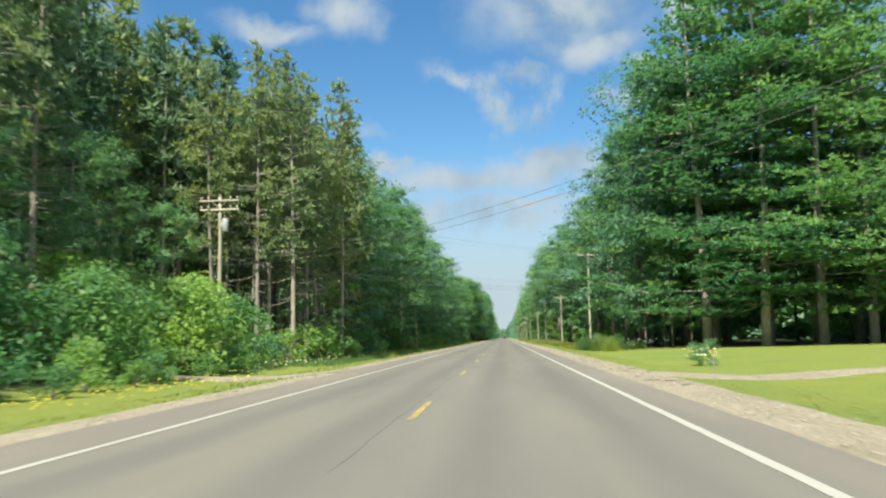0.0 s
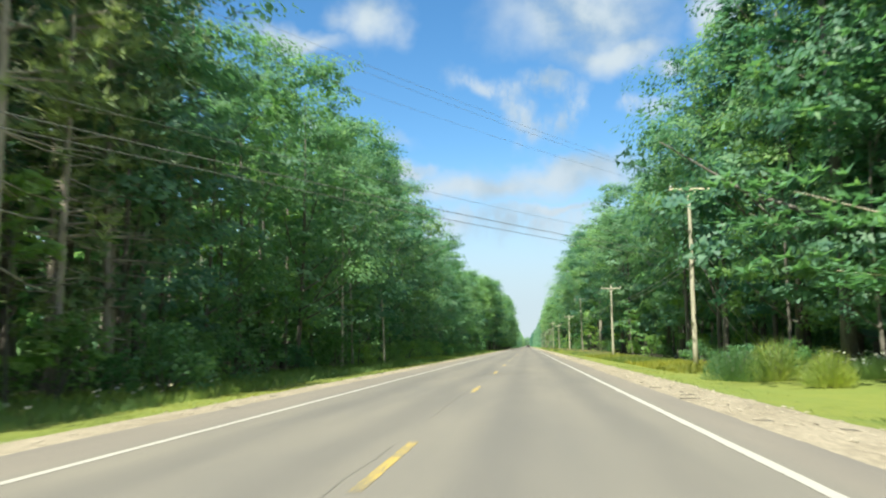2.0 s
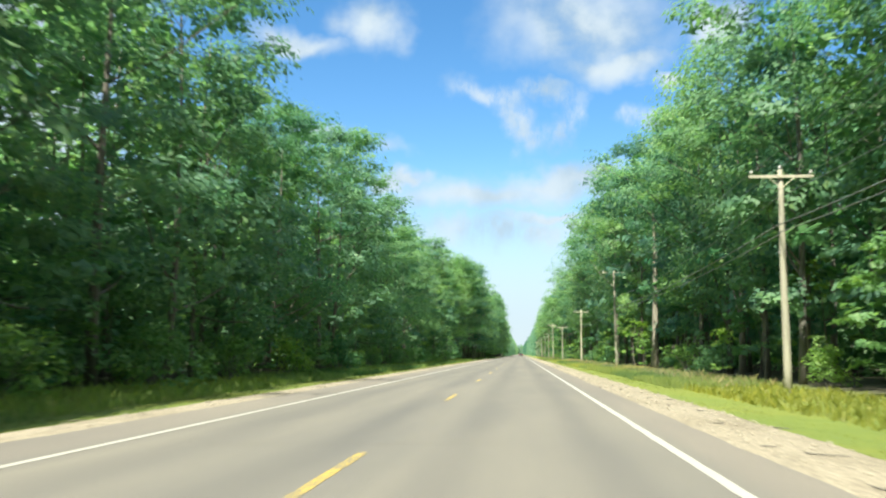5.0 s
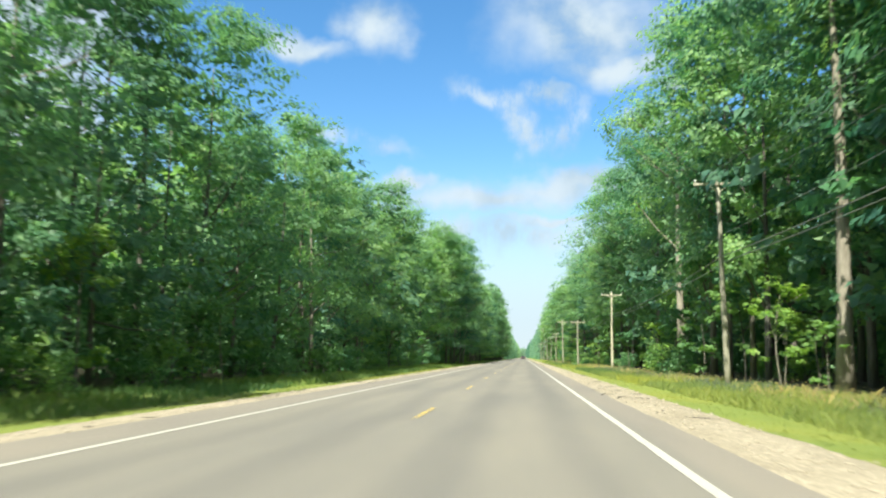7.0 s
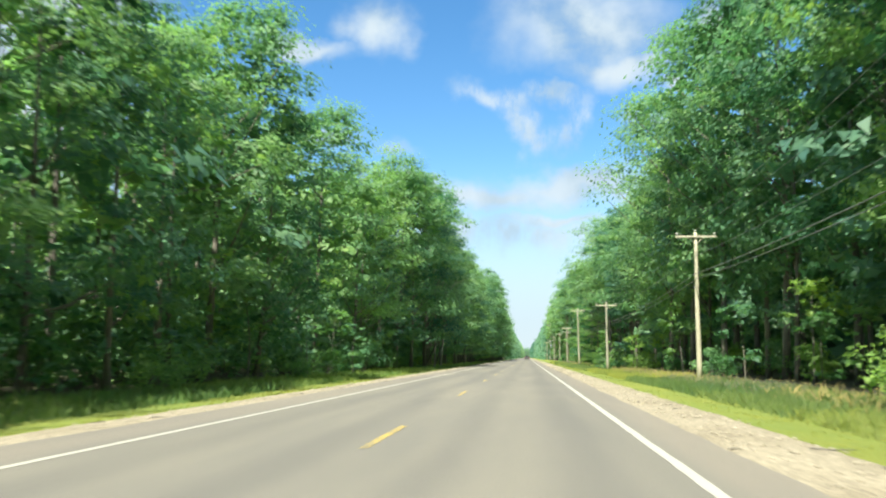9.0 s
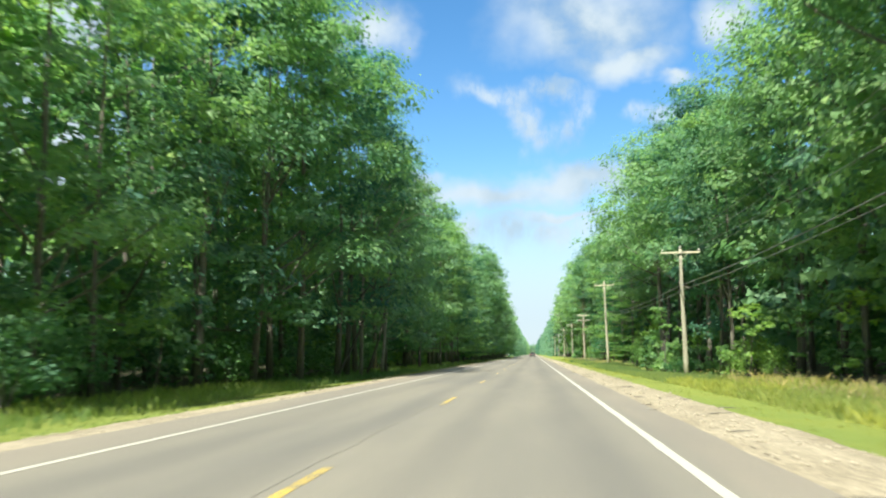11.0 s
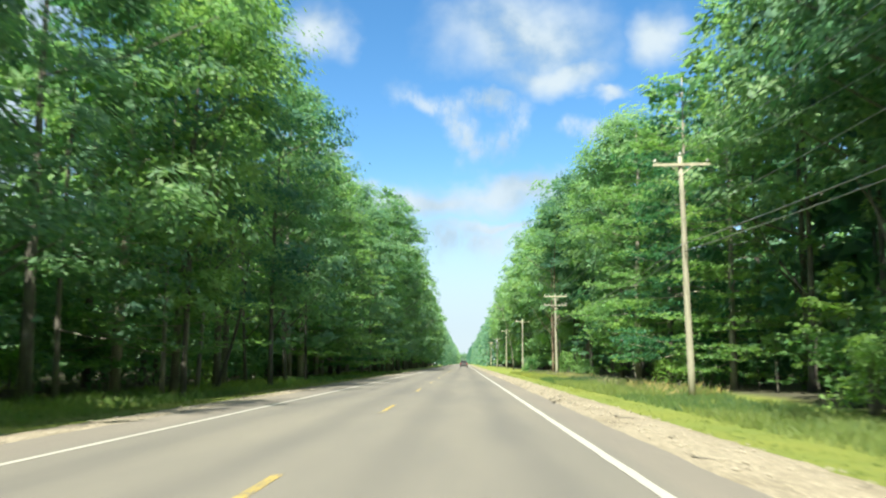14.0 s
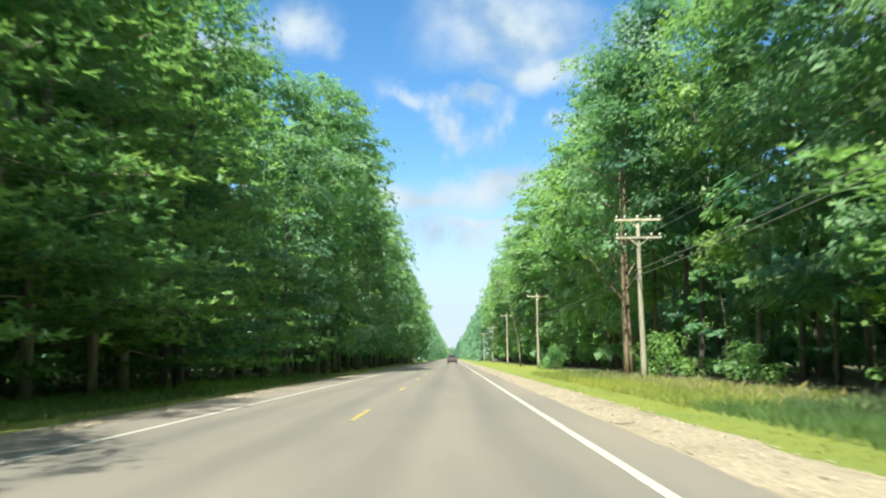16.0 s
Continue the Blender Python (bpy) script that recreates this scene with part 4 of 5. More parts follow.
row(MID_B, spots(1, 20.5, 1.4, 102, 480, 6.0, TALL_E, 1.03, skip=((350, 398),)), "mid", "mid")
merged("deep_forest", DEEP_B, spots(1, 26.0, 2.0, 96, 480, 6.0, TALL_E) + spots(1, 33.0, 3.0, 96, 470, 9.0, TALL_E), "dense green forest behind the roadside trees")
merged("forest_edge_far", FAR_E, spots(1, 18.0, 0.8, 478, 720, 4.8, TALL_E, 1.05), "broadleaf forest edge further along the road")
merged("deep_forest", DEEP_B, spots(1, 20.0, 1.5, 482, 720, 6.0, TALL_E) + spots(1, 27.0, 2.0, 482, 720, 7.0, TALL_E), "dense green forest behind the roadside trees")
for x, y, h in ((15.6, 403, 16), (14.9, 409, 19), (15.6, 417, 18), (15.0, 424, 20)):
    tree("white", pick(WHITE_PINE), x, y, h, "white", base=24.0)
for x, y, h in ((17.8, 357, 23), (18.2, 365, 24), (18.0, 381, 24), (17.8, 399, 21), (20.6, 362, 26), (20.8, 370, 27), (20.4, 377, 27), (20.8, 385, 28), (20.5, 394, 26), (22.0, 389, 28), (22.2, 374, 28)):
    tree("broad", pick(HIGH_E), x, y, h, "broad", turn=math.pi + r.uniform(-0.6, 0.6))
for x, y, h in ((17.0, 83, 11), (15.2, 87, 12), (19.0, 85, 12), (16.0, 92, 11), (17.5, 92, 16), (14.8, 98, 17), (18.5, 99, 22)):
    tree("broad", pick(NEAR_B), x, y, h, "broad")
for x, y, h in ((-17.8, 41, 11), (-19.2, 36, 12), (-16.8, 47, 9.5), (-20.2, 45, 13), (-18.5, 30, 10)):
    tree("broad", pick(NEAR_B), x, y, h, "broad")

# single trees that stand out: a spreading maple, a tall fork-stemmed tree, pale stems and a leaning dead tree
MAPLE = broadleaf(141, 20, 5.2, 0.40, 80, 170, 0.245, M_LEAF_B, M_BARK, 0.26, facing=0.4)
FORKED = broadleaf(142, 20, 4.2, 0.58, 50, 130, 0.25, M_LEAF, M_BARK_GREY, 0.30)
PALE = [broadleaf(143 + k, 20, 3.4, 0.30, 40, 130, 0.245, M_LEAF, M_BARK_PALE, 0.12) for k in range(2)]
TALL_ONE = broadleaf(146, 20, 3.8, 0.10, 70, 150, 0.25, M_LEAF, M_BARK, 0.2, facing=0.5)
tree("broad", MAPLE, 15.4, 373, 25, "maple", turn=math.pi)
for x, y, h in ((-12.6, 402, 24), (-9.6, 480, 25), (-12.4, 352, 23), (-10.1, 374, 18), (-10.0, 394, 19), (-9.8, 410, 19), (-10.2, 424, 18), (-14.0, 322, 24), (-13.4, 332, 24), (-14.6, 338, 24)):
    tree("broad", pick(NEAR_E), x, y, h, "broad", lean=(0, 1), turn=r.uniform(-0.5, 0.2))
tree("broad", FORKED, 15.6, 257, 25, "forked", turn=2.0)
tree("broad", NEAR_E[2], 18.5, 391, 27, "broad", turn=math.pi)
tree("broad", FORKED, 14.8, 216, 24, "forked")
for x, y, h in ((15.4, 92, 31), (17.4, 88, 29), (18.2, 99, 31), (18.0, 108, 28), (20.5, 102, 30)):
    tree("broad", TALL_ONE, x, y, h, "broad")
for x, y, h in ((-12.0, 113.5, 19), (-12.2, 118, 17), (-11.8, 130, 18), (-11.6, 396, 20), (-11.2, 401, 19), (-10.1, 342, 21), (-10.0, 350, 20), (14.0, 470, 22)):
    pale = tree("broad", pick(PALE), x, y, h, "pale", lean=(r.uniform(-4, 4), r.uniform(-4, 4)))
    if y == 342:    # long bare limbs that arch towards the road
        to_local = pale.matrix_basis.inverted()
        for way, thick in (((0.1, 0, 6.2), (1.2, 0.4, 8.6), (2.6, 0.8, 10.6), (4.2, 1.0, 11.3), (5.4, 1.2, 11.0)), 0.10), (((0.0, 0.1, 6.8), (0.7, 0.5, 9.0), (1.3, 0.9, 11.0), (1.6, 1.3, 13.2)), 0.08), (((2.6, 0.8, 10.6), (3.3, 0.6, 11.9), (4.0, 0.4, 12.8), (4.9, 0.2, 12.9)), 0.05):
            w = Soup()
            w.tube([to_local @ Vector((x + a, y + b, c)) for a, b, c in way], [thick * (1 - 0.85 * k / (len(way) - 1)) for k in range(len(way))], 7)
            part("limb", w.mesh("limb", [M_BARK_PALE], True), pale, "bare pale arching limb")


# an open-crowned pair with thick brown stems behind a pole
M_BARK_BROWN = make_bark("brown_bark", (0.075, 0.058, 0.045), (0.20, 0.165, 0.135))
OAK = broadleaf(148, 20, 4.6, 0.40, 60, 130, 0.26, M_LEAF_B, M_BARK_BROWN, 0.19, facing=0.5)
for x, y, h in ((12.05, 459.6, 17), (12.55, 460.4, 20)):
    tree("broad", OAK, x, y, h, "oak", turn=2.6 + 0.2 * h)

# more white pines crowd the west edge, their boughs reaching towards the road
for x, y, h in ((-12.4, 434, 21), (-12.3, 442, 22), (-12.2, 450, 20), (-15.6, 441, 27)):
    tree("white", WHITE_PINE[y % len(WHITE_PINE)], x, y, h, "white", base=24.0, turn=0.7 * (y - 430))


def dead_tree(x, y, height, lean, seed):
    q = np.random.default_rng(seed)
    root = thing("dead_tree", Matrix.Translation((x, y, ground_z(x))) @ Euler((radians(lean[0]), radians(lean[1]), 0)).to_matrix().to_4x4(), "bare grey dead tree leaning at the forest edge", "tree", GROUP)
    w = Soup()
    zs = np.linspace(-0.3, height, 8)
    line = [(0.35 * math.sin(z * 0.35), 0.2 * math.sin(z * 0.5), z) for z in zs]
    w.tube(line, [0.12 - 0.10 * max(z, 0) / height for z in zs], 7)
    for k in range(12):
        i = int(q.integers(3, 8))
        a, L = q.random() * 6.283, q.uniform(0.8, 2.6)
        s = Vector(line[i])
        e = s + Vector((L * math.cos(a), L * math.sin(a), q.uniform(0.1, 0.8) * L))
        w.tube([s, s.lerp(e, 0.5) + Vector((0, 0, 0.1)), e], [0.04, 0.025, 0.008], 5, cap=False, link=True)
    part("trunk", w.mesh("trunk", [M_BARK], True), root)


dead_tree(-10.6, 347, 11, (6, 14), 1)
dead_tree(-10.9, 338, 9, (-5, 20), 2)
dead_tree(-11.4, 404, 9, (4, 12), 3)
dead_tree(12.0, 540, 12.5, (0, -9), 4)

for x, y, h in ((14.95, 359.6, 3.6), (16.4, 361.0, 3.0), (14.4, 369.0, 4.4), (13.9, 371.0, 3.6), (15.6, 355.5, 4.2), (17.0, 357.5, 4.6), (15.9, 386.5, 3.8), (15.2, 375.5, 4.8), (15.0, 379.0, 4.0)):
    tree("sapling", pick(SAPLING), x, y, h, "sapling", base=6.0)

# understory along both edges
for side, x, y0, y1, gap, lo in ((-1, 12.8, 84, 330, 4.2, 0), (1, 14.6, 108, 470, 6.5, 0), (-1, 11.6, 58, 84, 3.0, 0), (-1, 14.5, 90, 460, 8.0, 0), (1, 17.5, 110, 460, 8.0, 0)):
    y = y0
    while y < y1:
        xx = side * (x + r.uniform(-1.2, 1.6))
        if r.random() < 0.55:
            k = pick(SHRUBS)
            set_plant("shrub", k, xx, y, ground_z(xx), r.random() * 6.28, r.uniform(0.55, 1.15), LABELS["shrub"], "shrub", "shrubs at the forest edge", names=("stem", "foliage"))
        else:
            tree("sapling", pick(SAPLING), xx, y, r.uniform(2.5, 6.5), "sapling", base=6.0)
        y += gap * r.uniform(0.5, 1.5)


def undergrowth(x0, x1, y0, y1, clumps, seed):
    """Low leafy growth under the trees: clumps of leaves from the ground up to a few metres."""
    q = np.random.default_rng(seed)
    c = np.stack([q.uniform(x0, x1, clumps), q.uniform(y0, y1, clumps), q.uniform(0.2, 1.0, clumps) ** 1.4 * 5.5], axis=1)
    rc = q.uniform(0.7, 1.5, clumps)
    k = np.repeat(np.arange(clumps), 26)
    d = ball(q, len(k))
    p = c[k] + d * rc[k, None] * q.uniform(0.5, 1.05, (len(k), 1)) * np.array([1, 1, 0.7])
    p[:, 2] = np.maximum(p[:, 2], 0.1)
    ln = q.uniform(0.28, 0.55, len(k))
    v, f = leaf_arrays(p, d * 0.5 + np.array([0, 0, 0.7]) + q.normal(size=d.shape) * 0.3, ln, ln * 0.7, q)
    return tagged(new("undergrowth", leaf_mesh("undergrowth", v, f, M_LEAF)), "shady green undergrowth beneath the forest trees", "undergrowth", kind="stuff")


undergrowth(-20.5, -13.8, 98, 480, 2700, 41)
undergrowth(21.5, 27.0, 100, 480, 1700, 42)
# the thicket in front of the pines
for x, y, s in ((-14.4, 32, 0.9), (-13.6, 39, 0.95), (-13.9, 46, 0.85), (-16.8, 36, 1.1), (-17.0, 28, 1.1), (-16.2, 21, 1.0), (-17.5, 43, 1.0)):
    set_plant("bush", pick(BUSHES), x, y, ground_z(x), r.random() * 6.28, s, "dense leafy bright green bush before the pines", "shrub", "shrubs at the forest edge", names=("stem", "foliage"))
for x, y, s in ((-12.0, 27, 0.7), (-12.2, 34, 0.7), (-11.7, 42, 0.6), (-12.6, 50, 0.8), (-13.6, 52.5, 0.7), (-12.8, 22, 0.8), (-11.6, 24, 0.45), (-11.5, 29.5, 0.4), (-11.7, 31.5, 0.5), (-11.5, 37, 0.45), (-11.8, 39.5, 0.5), (-11.6, 45, 0.45), (-11.9, 48, 0.5), (-11.8, 20, 0.5)):
    set_plant("shrub", pick(SHRUBS), x, y, ground_z(x), r.random() * 6.28, s, LABELS["shrub"], "shrub", "shrubs at the forest edge", names=("stem", "foliage"))
for x, y, s in ((9.9, 91, 0.5), (10.9, 92.5, 0.6), (11.6, 89, 0.5), (12.6, 92, 0.7), (12.4, 87, 0.55), (13.4, 250, 1.2), (14.6, 246, 1.4), (14.4, 369, 0.9), (13.8, 384, 1.0), (15.0, 388, 1.3), (10.2, 41, 0.45), (13.5, 372, 1.0), (12.8, 503, 0.9), (13.6, 506, 1.1), (13.0, 509, 0.8), (15.0, 60, 0.4)):
    set_plant("shrub", pick(SHRUBS), x, y, ground_z(x), r.random() * 6.28, s, LABELS["shrub"], "shrub", "shrubs at the forest edge", names=("stem", "foliage"))


def far_woods(name, x0, x1, y0, y1, count, size, seed, share=1.0):
    q = np.random.default_rng(seed)
    y = y0 + (y1 - y0) * q.random(count)
    x = x0 + (x1 - x0) * q.random(count)
    top = 23 * share + 3.5 * np.sin(y * 0.13 + seed) * np.sin(y * 0.051 + x) + 2 * np.sin(y * 0.31 + x * 0.4)
    edge = np.clip(np.abs(x - (x0 if abs(x0) < abs(x1) else x1)) / 4.0, 0, 1)
    z = top * np.clip(q.random(count) ** 0.8, 0, 1) * (0.72 + 0.28 * edge)
    p = np.stack([x, y, z], axis=1)
    ln = size * q.uniform(0.7, 1.3, count)
    v, f = leaf_arrays(p, q.normal(size=(count, 3)) * 0.6 + np.array([0, -0.4, 0.6]), ln, ln * 0.7, q)
    return tagged(new(name, leaf_mesh(name, v, f, M_LEAF)), "distant green broadleaf forest along the road", "forest", kind="stuff")


far_woods("far_woods", -12.5, -7.5, 715, 1500, 11000, 1.5, 1)
far_woods("far_woods", 10.5, 15.5, 715, 1500, 11000, 1.5, 2)
far_woods("far_woods", -12.5, -6.5, 1500, 2500, 5000, 2.4, 3)
far_woods("far_woods", 8.5, 14.5, 1500, 2500, 5000, 2.4, 4)
far_woods("far_woods", -60, 60, 2500, 2540, 5000, 3.0, 5)
far_woods("deep_woods", -40, -36, -10, 740, 14000, 2.4, 6, 0.9)
far_woods("deep_woods", 40, 44, 90, 740, 14000, 2.4, 7, 0.9)
far_woods("deep_woods", 46, 54, -10, 110, 5000, 2.4, 8, 0.8)
far_woods("deep_undergrowth", -45, -41, -10, 740, 12000, 2.2, 9, 0.3)
far_woods("deep_undergrowth", 45, 49, 90, 740, 12000, 2.2, 10, 0.3)


def canopy(x0, x1, y0, y1, count, seed):
    """The roof of the woods beyond, as clumps of leaves at many heights."""
    q = np.random.default_rng(seed)
    n = count // 22
    cx, cy = q.uniform(x0, x1, n), q.uniform(y0, y1, n)
    cz, rad = q.uniform(11, 17, n), q.uniform(2.0, 3.6, n)
    k = np.repeat(np.arange(n), 22)
    d = ball(q, len(k))
    d[:, 2] = np.abs(d[:, 2])
    p = np.stack([cx, cy, cz], axis=1)[k] + d * rad[k, None]
    ln = q.uniform(1.4, 2.6, len(k))
    v, f = leaf_arrays(p, d + q.normal(size=d.shape) * 0.3, ln, ln * 0.8, q)
    return tagged(new("woodland_canopy", leaf_mesh("woodland_canopy", v, f, M_LEAF)), "green canopy of the woods beyond the road", "forest", kind="stuff")


canopy(-150, -42, 20, 760, 34000, 31)
canopy(46, 150, 90, 760, 34000, 32)


# ---- the car ahead ----
def pickup(x, y):
    root = thing("suv_car", Matrix.Translation((x, y, 0)), "silver sport utility car seen from behind on the road", "car")
    bm = bmesh.new()
    bmesh.ops.create_cube(bm, size=1.0)
    bmesh.ops.subdivide_edges(bm, edges=bm.edges[:], cuts=2, use_grid_fill=True)
    for w in bm.verts:
        w.co = Vector((w.co.x * 1.9, w.co.y * 4.7, 0.72 + w.co.z * 0.85))
        if w.co.z > 1.0:
            w.co.x *= 0.95
    bmesh.ops.bevel(bm, geom=bm.edges[:], offset=0.05, segments=2, affect="EDGES")
    me = bpy.data.meshes.new("body")
    bm.to_mesh(me)
    bm.free()
    me.materials.append(M_CARPAINT)
    part("body", me, root)
    w = Soup()
    w.put([(-0.84, -2.25, 1.13), (0.84, -2.25, 1.13), (0.84, 0.9, 1.13), (-0.84, 0.9, 1.13), (-0.66, -2.14, 1.74), (0.66, -2.14, 1.74), (0.66, 0.2, 1.74), (-0.66, 0.2, 1.74)],
          [(0, 1, 5, 4), (1, 2, 6, 5), (2, 3, 7, 6), (3, 0, 4, 7), (4, 5, 6, 7)])
    part("cabin", w.mesh("cabin", [M_CARPAINT]), root)
    w = Soup()
    w.put([(-0.74, -2.252, 1.20), (0.74, -2.252, 1.20), (0.60, -2.170, 1.66), (-0.60, -2.170, 1.66)], [(0, 1, 2, 3)])
    part("rear_window", w.mesh("rear_window", [M_GLASS_DARK]), root, "dark rear window")
    for s in (-1, 1):
        w = Soup()
        w.box((s * 0.78 - 0.12, -2.40, 0.78), (s * 0.78 + 0.12, -2.33, 1.06), bevel=0.02)
        part("tail_light", w.mesh("tail_light", [M_TAIL]), root, "red tail light")
        for yy in (-1.4, 1.4):
            w = Soup()
            w.tube([(s * 0.92, yy, 0.35), (s * 0.74, yy, 0.35)], [0.35, 0.35], 18)
            part("wheel", w.mesh("wheel", [M_RUBBER], True), root, "black tyre")
    w = Soup()
    w.box((-0.9, -2.48, 0.42), (0.9, -2.36, 0.62), bevel=0.03)
    part("bumper", w.mesh("bumper", [M_RUBBER]), root, "dark rear bumper")
    return root


pickup(1.7, 578.0)


# ---- grasses, stones and small things on the verges ----
def grass_tile(seed, x0, x1, length, count, height, width, mat, start=None):
    """Blades rooted at random on the sloping verge, from x0 to x1."""
    q = np.random.default_rng(seed)
    x, y = q.uniform(x0, x1, count), q.uniform(0, length, count)
    z = np.array([ground_z(a) + (0.0 if start is None else hollow(a, start + b)) for a, b in zip(x, y)])
    clump = 0.72 + 0.38 * np.abs(np.sin(x * 1.9 + np.sin(y * 0.9)) * np.cos(y * 0.7 + x))
    h = height * clump * q.uniform(0.55, 1.25, count)
    a = q.random(count) * 6.283
    side = np.stack([np.cos(a), np.sin(a), np.zeros(count)], axis=1) * (width * q.uniform(0.7, 1.3, count))[:, None]
    tip = np.stack([q.normal(size=count) * 0.30 * h, q.normal(size=count) * 0.30 * h, h], axis=1)
    root = np.stack([x, y, z - 0.03], axis=1)
    mid = root + tip * np.array([0.35, 0.35, 0.6])
    v = np.stack([root - side * 1.2, root + side * 1.2, mid + side, root + tip], axis=1).reshape(-1, 3)
    i = np.arange(count)[:, None] * 4
    f = np.concatenate([i + [[0, 1, 2]], i + [[0, 2, 3]]])
    return leaf_mesh("grass", v, f, mat)


def lay(name, meshes, y0, y1, step, label, category):
    y, k = y0, 0
    while y < y1:
        ob = new(name, meshes[k % len(meshes)])
        ob.location = (0, y, 0)
        tagged(ob, label, category, kind="stuff")
        y, k = y + step, k + 1


lay("tall_grass", [grass_tile(196 + k, 8.6, 13.2, 12, 1500, 0.34, 0.020, M_SHORT) for k in range(3)], 96, 168, 12, "knee-high green grass along the forest edge", "grass")
FIELD = [grass_tile(201 + k, 8.1, 13.4, 12, 4200, 0.40, 0.0075, M_TALL) for k in range(3)]
for y0, y1 in ((168, 324), (396, 480)):
    lay("tall_grass", FIELD, y0, y1, 12, "tall yellow-green unmown grass with dry stems", "grass")
for k in range(6):    # the grass that goes down into the hollow
    lay("tall_grass", [grass_tile(241 + k, 8.1, 12.6, 12, 3600, 0.30, 0.0075, M_TALL, 324 + 12 * k)], 324 + 12 * k, 325 + 12 * k, 12, "tall yellow-green unmown grass on the bank", "grass")
lay("tall_grass", [grass_tile(211 + k, -13.2, -8.4, 12, 1500, 0.38, 0.014, M_VERGE_LIFTED) for k in range(3)], 50, 480, 12, "knee-high green grass along the forest edge", "grass")
DRY = [grass_tile(207 + k, 10.4, 13.3, 12, 500, 0.52, 0.0045, M_SEED) for k in range(3)]
for y0, y1 in ((168, 324), (396, 470)):
    lay("tall_grass", DRY, y0, y1, 12, "dry tan grass stems at the forest edge", "grass")
lay("mown_grass", [grass_tile(221 + k, 6.05, 8.4, 12, 480, 0.07, 0.014, M_SHORT) for k in range(3)], 4, 470, 12, "short mown green grass beside the gravel", "grass")
lay("mown_grass", [grass_tile(231 + k, -8.8, -6.0, 12, 480, 0.09, 0.016, M_SHORT) for k in range(3)], 10, 470, 12, "short mown green grass beside the gravel", "grass")


def feathery_bush(x, y, height, radius, count, seed):
    """A soft round plant of hair-thin upright sprays."""
    q = np.random.default_rng(seed)
    root = thing("feathery_bush", Matrix.Translation((x, y, ground_z(x) - 0.02)), "soft feathery light green bush in the roadside grass", "shrub", "shrubs at the forest edge")
    w = Soup()
    for k in range(9):
        a, rr = q.random() * 6.283, radius * q.uniform(0.2, 0.7)
        w.tube([(0.1 * math.cos(a), 0.1 * math.sin(a), -0.05), (rr * 0.5 * math.cos(a), rr * 0.5 * math.sin(a), height * 0.5), (rr * math.cos(a), rr * math.sin(a), height * 0.85)], [0.015, 0.010, 0.004], 4, cap=False, link=True)
    part("stem", w.mesh("stem", [M_BARK], True), root)
    d = ball(q, count) * np.array([1, 1, 0.9])
    d[:, 2] = np.abs(d[:, 2])
    p = d * np.array([radius, radius, height * 0.85]) * q.uniform(0.05, 1.25, (count, 1)) ** 0.7
    way = unit(d * np.array([0.7, 0.7, 0.3]) + np.array([0, 0, 0.9]) + q.normal(size=(count, 3)) * 0.35)
    side = unit(np.cross(way, ball(q, count))) * 0.010
    L = q.uniform(0.22, 0.50, (count, 1))
    v = np.stack([p - side, p + side, p + way * L], axis=1).reshape(-1, 3)
    part("foliage", leaf_mesh("foliage", v, np.arange(len(v)).reshape(-1, 3), M_FEATHER), root)


for k, (x, y, h, rad) in enumerate(((9.3, 86.5, 1.4, 1.1), (10.7, 86.0, 1.7, 1.0), (10.9, 80.5, 1.2, 0.7), (13.6, 84.0, 0.8, 0.8))):
    feathery_bush(x, y, h, rad, 2600, 301 + k)


def stones(name, x0, x1, y0, y1, count, size, seed, mat, label):
    q = np.random.default_rng(seed)
    base = np.array([(1, 0, 0), (-1, 0, 0), (0, 1, 0), (0, -1, 0), (0, 0, 0.8), (0, 0, -0.5)], dtype=float)
    fc = np.array([(0, 2, 4), (2, 1, 4), (1, 3, 4), (3, 0, 4), (2, 0, 5), (1, 2, 5), (3, 1, 5), (0, 3, 5)])
    x, y = q.uniform(x0, x1, count), q.uniform(y0, y1, count)
    z = np.array([ground_z(a) + 0.04 for a in x])
    s = size * q.uniform(0.5, 1.6, (count, 1, 1)) * q.uniform(0.6, 1.3, (count, 6, 3))
    v = (base[None] * s + np.stack([x, y, z], axis=1)[:, None]).reshape(-1, 3)
    f = (fc[None] + (np.arange(count) * 6)[:, None, None]).reshape(-1, 3)
    return tagged(new(name, leaf_mesh(name, v, f, mat)), label, "gravel", kind="stuff")


stones("loose_gravel", 4.7, 6.15, 4, 440, 4500, 0.03, 5, M_STONE, "loose pale limestone pebbles on the shoulder")
stones("loose_gravel", -6.15, -5.05, 12, 440, 2500, 0.03, 6, M_STONE, "loose pale limestone pebbles on the shoulder")
stones("shoulder_litter", 4.5, 5.5, 20, 440, 130, 0.025, 8, M_DEBRIS, "dark bits of bark and litter on gravel")


def twigs(name, x0, x1, y0, y1, count, seed, label):
    """Thin broken sticks lying flat."""
    q = np.random.default_rng(seed)
    w = Soup()
    for k in range(count):
        x, y, a, L = q.uniform(x0, x1), q.uniform(y0, y1), q.random() * 6.283, q.uniform(0.15, 0.6)
        p = Vector((x, y, ground_z(x) + 0.055))
        d = Vector((math.cos(a), math.sin(a), 0)) * L
        bend = Vector((-d.y, d.x, 0)) * q.uniform(-0.2, 0.2)
        w.tube([p, p + d * 0.5 + bend, p + d], [0.012, 0.010, 0.004], 4)
    return tagged(new(name, w.mesh(name, [M_BARK])), label, "twigs", kind="stuff")


